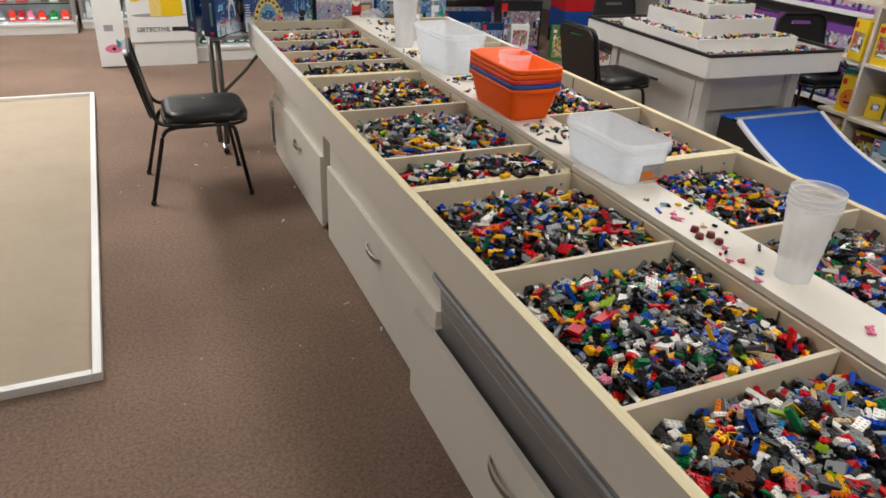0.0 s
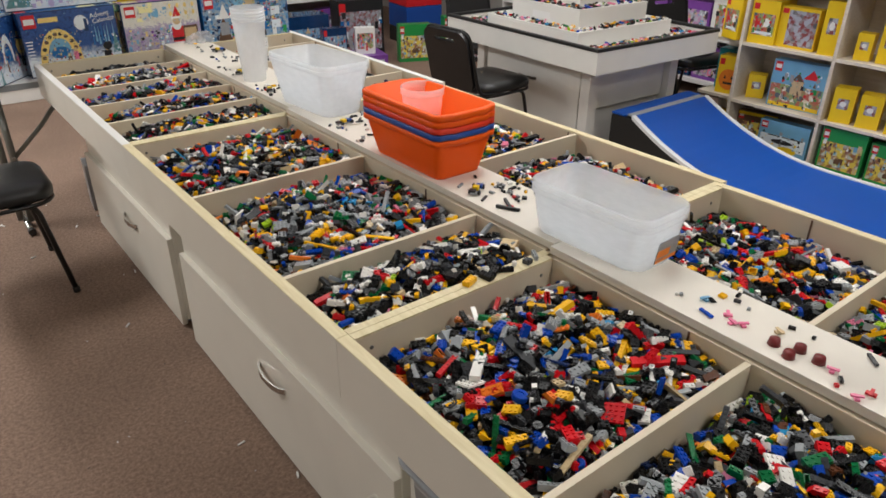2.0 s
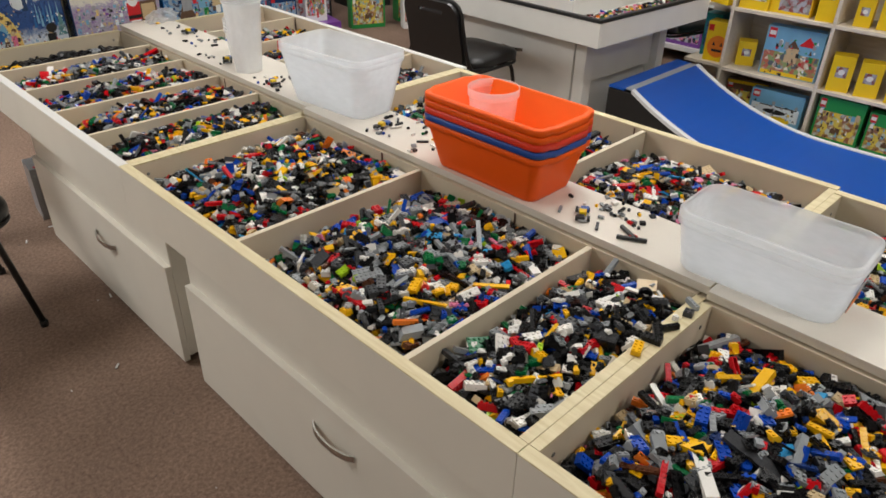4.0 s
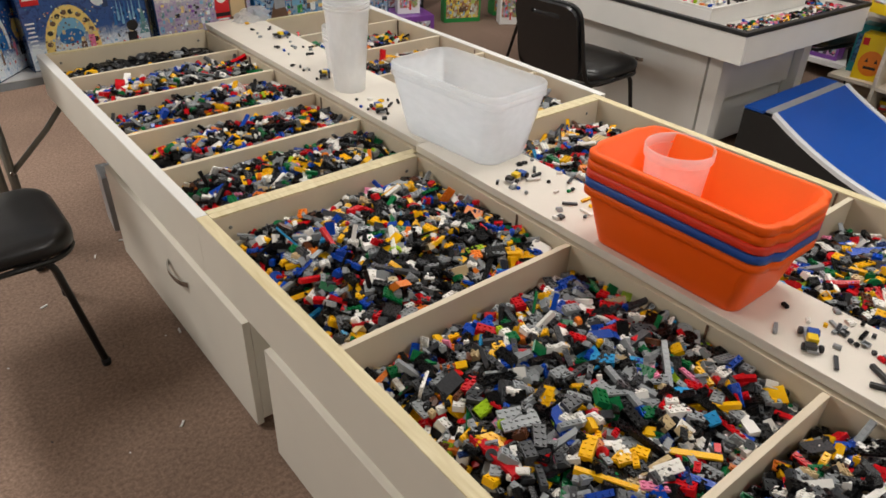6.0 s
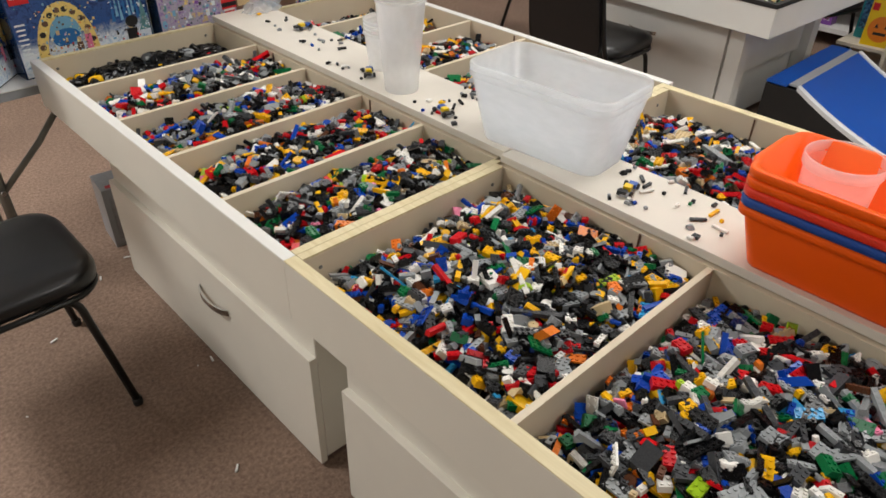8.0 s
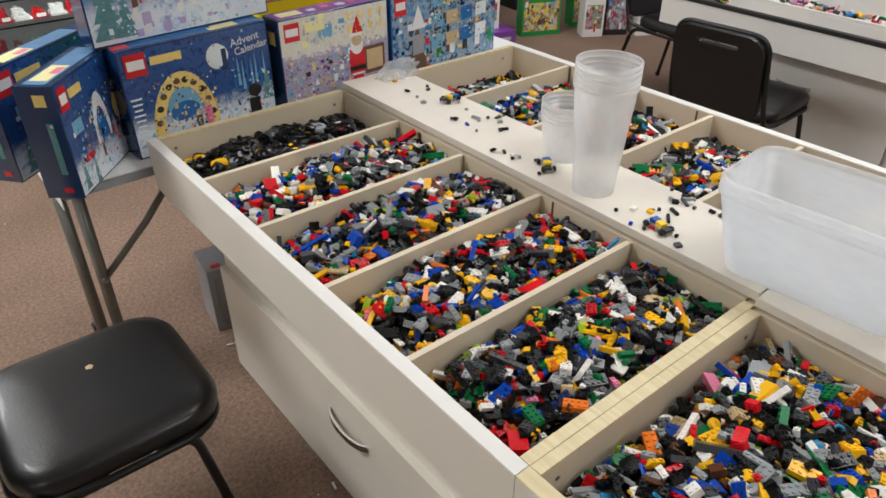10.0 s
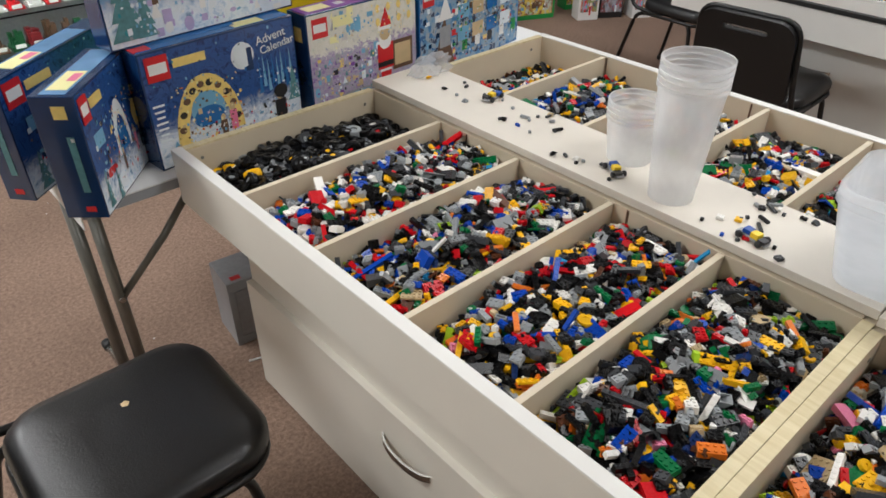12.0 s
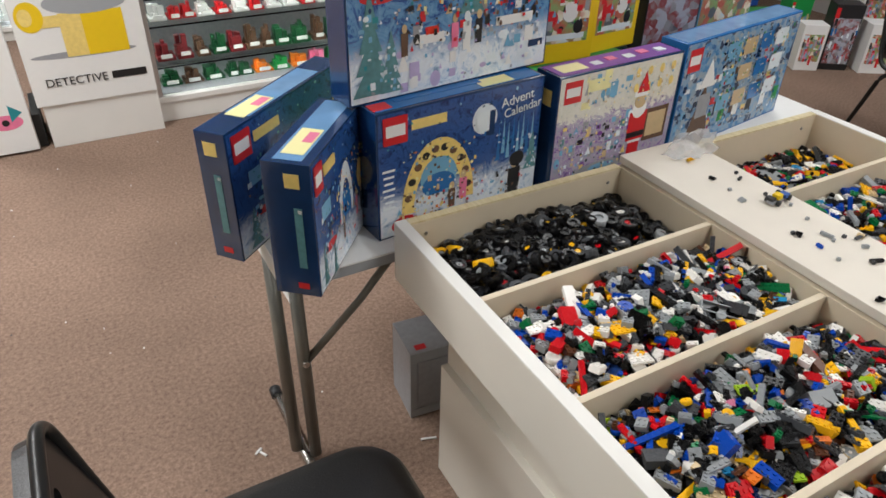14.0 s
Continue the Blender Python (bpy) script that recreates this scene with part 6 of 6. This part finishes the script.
NEAR_MIX = {  # by module and bin, from the near end
    (0, 0): more(black=1.3, iron=1.9, grey=1.2, green=2.4, red=0.7, blue=0.7, lime=2.0, yellow=0.55),
    (0, 1): more(yellow=1.3, white=1.2, black=1.1, grey=1.1),
    (0, 2): more(blue=1.3, red=1.2, black=1.0, grey=1.1),
    (0, 3): more(white=2.2, grey=1.3, red=1.2, blue=1.1, yellow=0.9),
    (1, 0): more(black=1.25, white=1.2, yellow=0.8),
    (1, 1): more(grey=1.9, iron=1.8, white=1.25, yellow=0.75, red=0.85),
    (1, 2): more(black=1.2, yellow=1.3, grey=1.15, white=1.1),
    (2, 0): more(white=1.2, yellow=1.0, red=1.1),
    (2, 1): more(black=1.35, green=1.3, white=1.1),
    (2, 2): more(black=1.3, blue=1.2, red=1.1),
}
k = 0
for n, module in enumerate(MODULES):
    for q, (xa, xb, ya, yb, side) in enumerate(pool(*module)):
        k += 1
        if n == 0 and side == 0 and yb > 8.0:
            heap(xa, xb, ya, yb, 0.702, 0.040, "black rubber toy tyres and wheels heaped in a bin", more(black=9, iron=4, grey=0.7, white=0.1, red=0.1, yellow=1.2, blue=0, green=0, orange=0, tan=0, brown=0, lime=0, navy=0, pink=0, azure=0), TYRES, 0.0178, k, 0, scale=1.22)
        elif n == 0 and side == 1 and yb > 8.0:
            heap(xa, xb, ya, yb, 0.690, 0.034, "thin scatter of mixed toy bricks in a bin", seed=k, shift=(-0.1, -0.2), scale=1.1)
        elif n == 0 and side == 0:
            heap(xa, xb, ya, yb, 0.722, 0.049, MIXED, NEAR_MIX[n, q], seed=k, singles=80, shift=(0.06, -0.04), step=0.0145, scale=1.12)
        elif side == 1:
            heap(xa, xb, ya, yb, 0.704, 0.052, MIXED, more(black=1.1, white=1.2), seed=k, shift=(-0.04, 0.0), step=0.0145, scale=1.12)
        else:
            heap(xa, xb, ya, yb, 0.714, 0.062, MIXED, NEAR_MIX[n, q], seed=k, singles=110, shift=(0.07, -0.05), step=0.0146, scale=1.14)

# bricks in the tray and on the steps of the display table
DT = DISPLAY_TOP
PASTEL = [5, 2, 2, 3.5, 1, 1, 1, 1.5, 0.5, 1.5, 1.5, 0.8, 0.3, 2, 0.8]


def strip(x0, x1, y0, y1, z, label, seed, step=0.016):
    global rng
    rng = np.random.default_rng(seed)
    n = int((x1 - x0) * (y1 - y0) / step ** 2)
    at = np.stack([rng.uniform(x0 + 0.01, x1 - 0.01, n), rng.uniform(y0 + 0.01, y1 - 0.01, n), z + rng.uniform(0.004, 0.022, n)], 1)
    which = rng.integers(0, 12, n)
    R = turns(n, 0.3)
    tint = COLORS[rng.choice(len(COLORS), n, p=np.array(PASTEL) / np.sum(PASTEL))]
    ob = joined("brick_heap", [(KINDS[q][1], R[which == q], at[which == q], tint[which == q]) for q in range(12)], BRICK)
    ob.matrix_basis = DISPLAY
    tagged(ob, label, "bricks", "bricks on the display table", "stuff")


tw, tl = DISPLAY_W, DISPLAY_L
cx, cy = tw / 2, tl / 2
for k, (a, b, c, d) in enumerate(((0.03, tw - 0.03, 0.03, 0.2), (0.03, tw - 0.03, tl - 0.2, tl - 0.03), (0.03, 0.105, 0.21, tl - 0.21), (tw - 0.105, tw - 0.03, 0.21, tl - 0.21))):
    strip(a, b, c, d, DT - 0.045, "small mixed bricks lying in the display table's tray", 300 + k)
for k, (s, z) in enumerate(((0.40, DT + 0.025), (0.29, DT + 0.125), (0.19, DT + 0.2))):
    inner = s - 0.10
    for q, (a, b, c, d) in enumerate(((-s, s, -s, -inner), (-s, -inner, -inner, s))):
        strip(cx + a + 0.012, cx + b - 0.002, cy + c + 0.012, cy + d - 0.002, z, "bright small bricks along a step of the tower", 320 + 4 * k + q, 0.024)

# ---- single bricks left on the centre plank ----
KEEP_OUT = [(1.21, 1.40, 5.94, 6.30), (1.23, 1.42, 6.59, 6.93), (1.21, 1.39, 5.33, 5.65), (1.24, 1.35, 4.75, 4.86), (1.23, 1.35, 7.16, 7.28), (1.30, 1.42, 7.31, 7.43)]
spots = random.Random(21)
STRAY = [me.copy() for me in LOOSE]
for me in STRAY:
    me.materials[0] = BRICK_FEW


def drop(x, y, mat=None):
    if any(a < x < b and c < y < d for a, b, c, d in KEEP_OUT) or not any(y0 < y < y0 + length and TX + near + 0.008 < x < TX + far - 0.008 for y0, length, _, near, far, _, _ in MODULES):
        return
    me = STRAY[spots.choice((0, 1, 1, 4, 5, 5, 5, 12, 14))]
    s = new("loose_brick", me)
    s.matrix_basis = pose(x, y, PZ + 0.0034, spots.choice((0, 0, 0, 180)), 0, spots.uniform(0, 360)) @ Matrix.Diagonal((0.78, 0.78, 0.55, 1))
    tagged(s, "single toy brick lying on the white plank", "brick", "loose bricks on the plank")


for cxx, cyy, n, sx, sy in ((1.36, 7.62, 26, 0.05, 0.10), (1.27, 7.40, 14, 0.03, 0.06), (1.30, 7.07, 22, 0.06, 0.05), (1.33, 6.47, 24, 0.07, 0.08), (1.26, 6.42, 8, 0.02, 0.09), (1.36, 5.84, 24, 0.05, 0.07), (1.33, 5.78, 12, 0.05, 0.04),
                          (1.26, 5.2, 7, 0.03, 0.04), (1.36, 7.9, 8, 0.05, 0.08), (1.25, 6.56, 5, 0.015, 0.06), (1.25, 4.87, 3, 0.02, 0.04), (1.35, 6.47, 16, 0.018, 0.07), (1.345, 5.83, 14, 0.018, 0.05), (1.345, 5.12, 10, 0.018, 0.1), (1.41, 7.08, 18, 0.018, 0.05), (1.27, 7.02, 12, 0.025, 0.04)):
    for _ in range(round(0.7 * n)):
        drop(spots.gauss(cxx - 0.02, sx), spots.gauss(cyy, sy))

# pieces lying across the joint between two modules
for x, a in ((0.98, 20), (1.02, 100), (1.045, 35), (1.07, 150), (1.10, 75), (1.13, 10), (1.16, 60)):
    s = new("loose_brick", LOOSE[spots.choice((0, 2, 4, 5, 14))])
    s.matrix_basis = pose(x, 5.544 + spots.uniform(-0.008, 0.008), RIM + 0.0075, spots.uniform(-8, 8), 0, a)
    tagged(s, "single toy brick lying across the table joint", "brick", "loose bricks on the plank")

# dark red round pieces near the clear tub
for x, y in ((1.240, 5.057), (1.225, 5.023), (1.256, 5.020), (1.250, 4.985)):
    tagged(part("round_piece", lathe([(0.0, 0.012), (0.009, 0.012), (0.011, 0.0), (0.0, 0.0)], 14), DARKRED, None, "", pose(x, y, PZ + 0.0004)), "dark red round toy piece on the plank", "toy piece", "loose bricks on the plank")
for x, y, mat in ((1.258, 5.135, PINK), (1.274, 5.154, PINK), (1.266, 5.12, PINK), (1.224, 4.905, PINK), (1.251, 4.895, RED), (1.221, 4.815, PINK), (1.277, 4.586, PINK), (1.29, 4.60, PINK), (1.26, 4.852, GREYI), (1.25, 4.84, MIDBLUE), (1.297, 5.069, TAN), (1.288, 5.211, SKYBLUE), (1.262, 4.96, PINK)):
    bm = boxes((-0.008, 0.008, -0.004, 0.004, 0, 0.004), (-0.003, 0.003, -0.009, 0.0105, 0.0041, 0.007), bevel=0.0008)
    tagged(part("small_piece", bm, mat, None, "", pose(x - 0.018, y, PZ + 0.0004, 0, 0, x * 9000)), "small bright toy piece lying on the plank", "toy piece", "loose bricks on the plank")
# small built models lying on the plank
for x, y, a in ((1.262, 5.862, 35), (1.372, 7.777, 10), (1.284, 7.345, 60), (1.262, 7.035, 80), (1.28, 6.53, 15)):
    mdl = thing("brick_model", pose(x, y, PZ + 0.0004, 0, 0, a), "small half-built vehicle of toy bricks", "model", "small models on the plank")
    part("chassis", boxes((-0.03, 0.03, -0.008, 0.008, 0.003, 0.008), bevel=0.0005), GREYI, mdl)
    part("block", boxes((-0.014, 0.002, -0.0075, 0.0075, 0.0082, 0.018), bevel=0.0005), YELLOW, mdl)
    part("block", boxes((0.004, 0.02, -0.012, 0.004, 0.0082, 0.016), bevel=0.0005), BLUEP, mdl)
    part("block", boxes((-0.03, -0.016, -0.004, 0.012, 0.0082, 0.014), bevel=0.0005), INK, mdl)
    for wx in (-0.02, 0.02):
        for wy in (-0.012, 0.012):
            part("wheel", lathe([(0, -0.003), (0.006, -0.003), (0.0065, 0), (0.006, 0.003), (0, 0.003)], 12), RUBBER, mdl, "", pose(wx, wy, 0.0066, 90, 0, 0))
# litter on the carpet
for x, y, a in ((0.45, 7.9, 20), (0.68, 8.12, 70), (0.62, 7.1, 50), (0.3, 8.0, 140), (0.70, 6.25, 10), (0.768, 7.504, 80), (0.774, 6.034, 70), (0.391, 8.351, 35), (0.40, 8.337, 120), (0.818, 8.176, 160), (0.80, 8.182, 160)):
    tagged(part("litter", boxes((-0.012, 0.012, -0.003, 0.003, 0, 0.004), bevel=0.001), PAPER, None, "", pose(x, y, 0.0005, 0, 0, a)), "tiny white scrap on the carpet", "litter", "scraps on the carpet")
# two black beams lying in a V, and lint trodden into the carpet
for x, y, a in ((1.268, 5.752, 62), (1.252, 5.735, 118)):
    bm = boxes((-0.03, 0.03, -0.0036, 0.0036, 0, 0.0074), bevel=0.0012)
    tagged(part("toy_beam", bm, INK, None, "", pose(x, y, PZ + 0.0004, 0, 0, a)), "long black toy beam lying on the plank", "toy piece", "loose bricks on the plank")


def lint(n, x0, x1, y0, y1, material, label, seed):
    """Tiny scraps pressed into the pile."""
    r = random.Random(seed)
    bm = bmesh.new()
    for _ in range(n):
        m = pose(r.uniform(x0, x1), r.uniform(y0, y1), 0.0012, 0, 0, r.uniform(0, 360)) @ Matrix.Diagonal((r.uniform(0.002, 0.007), r.uniform(0.0015, 0.0035), 0.0016, 1))
        bmesh.ops.create_cube(bm, size=1.0, matrix=m)
    tagged(part("carpet_lint", bm, material), label, "lint", "scraps on the carpet", "stuff")


lint(70, -1.2, 0.75, 5.0, 10.4, PAPER, "tiny pale scraps of lint on the carpet", 51)
lint(50, -1.2, 0.75, 5.0, 10.4, INK, "tiny dark crumbs on the carpet", 52)
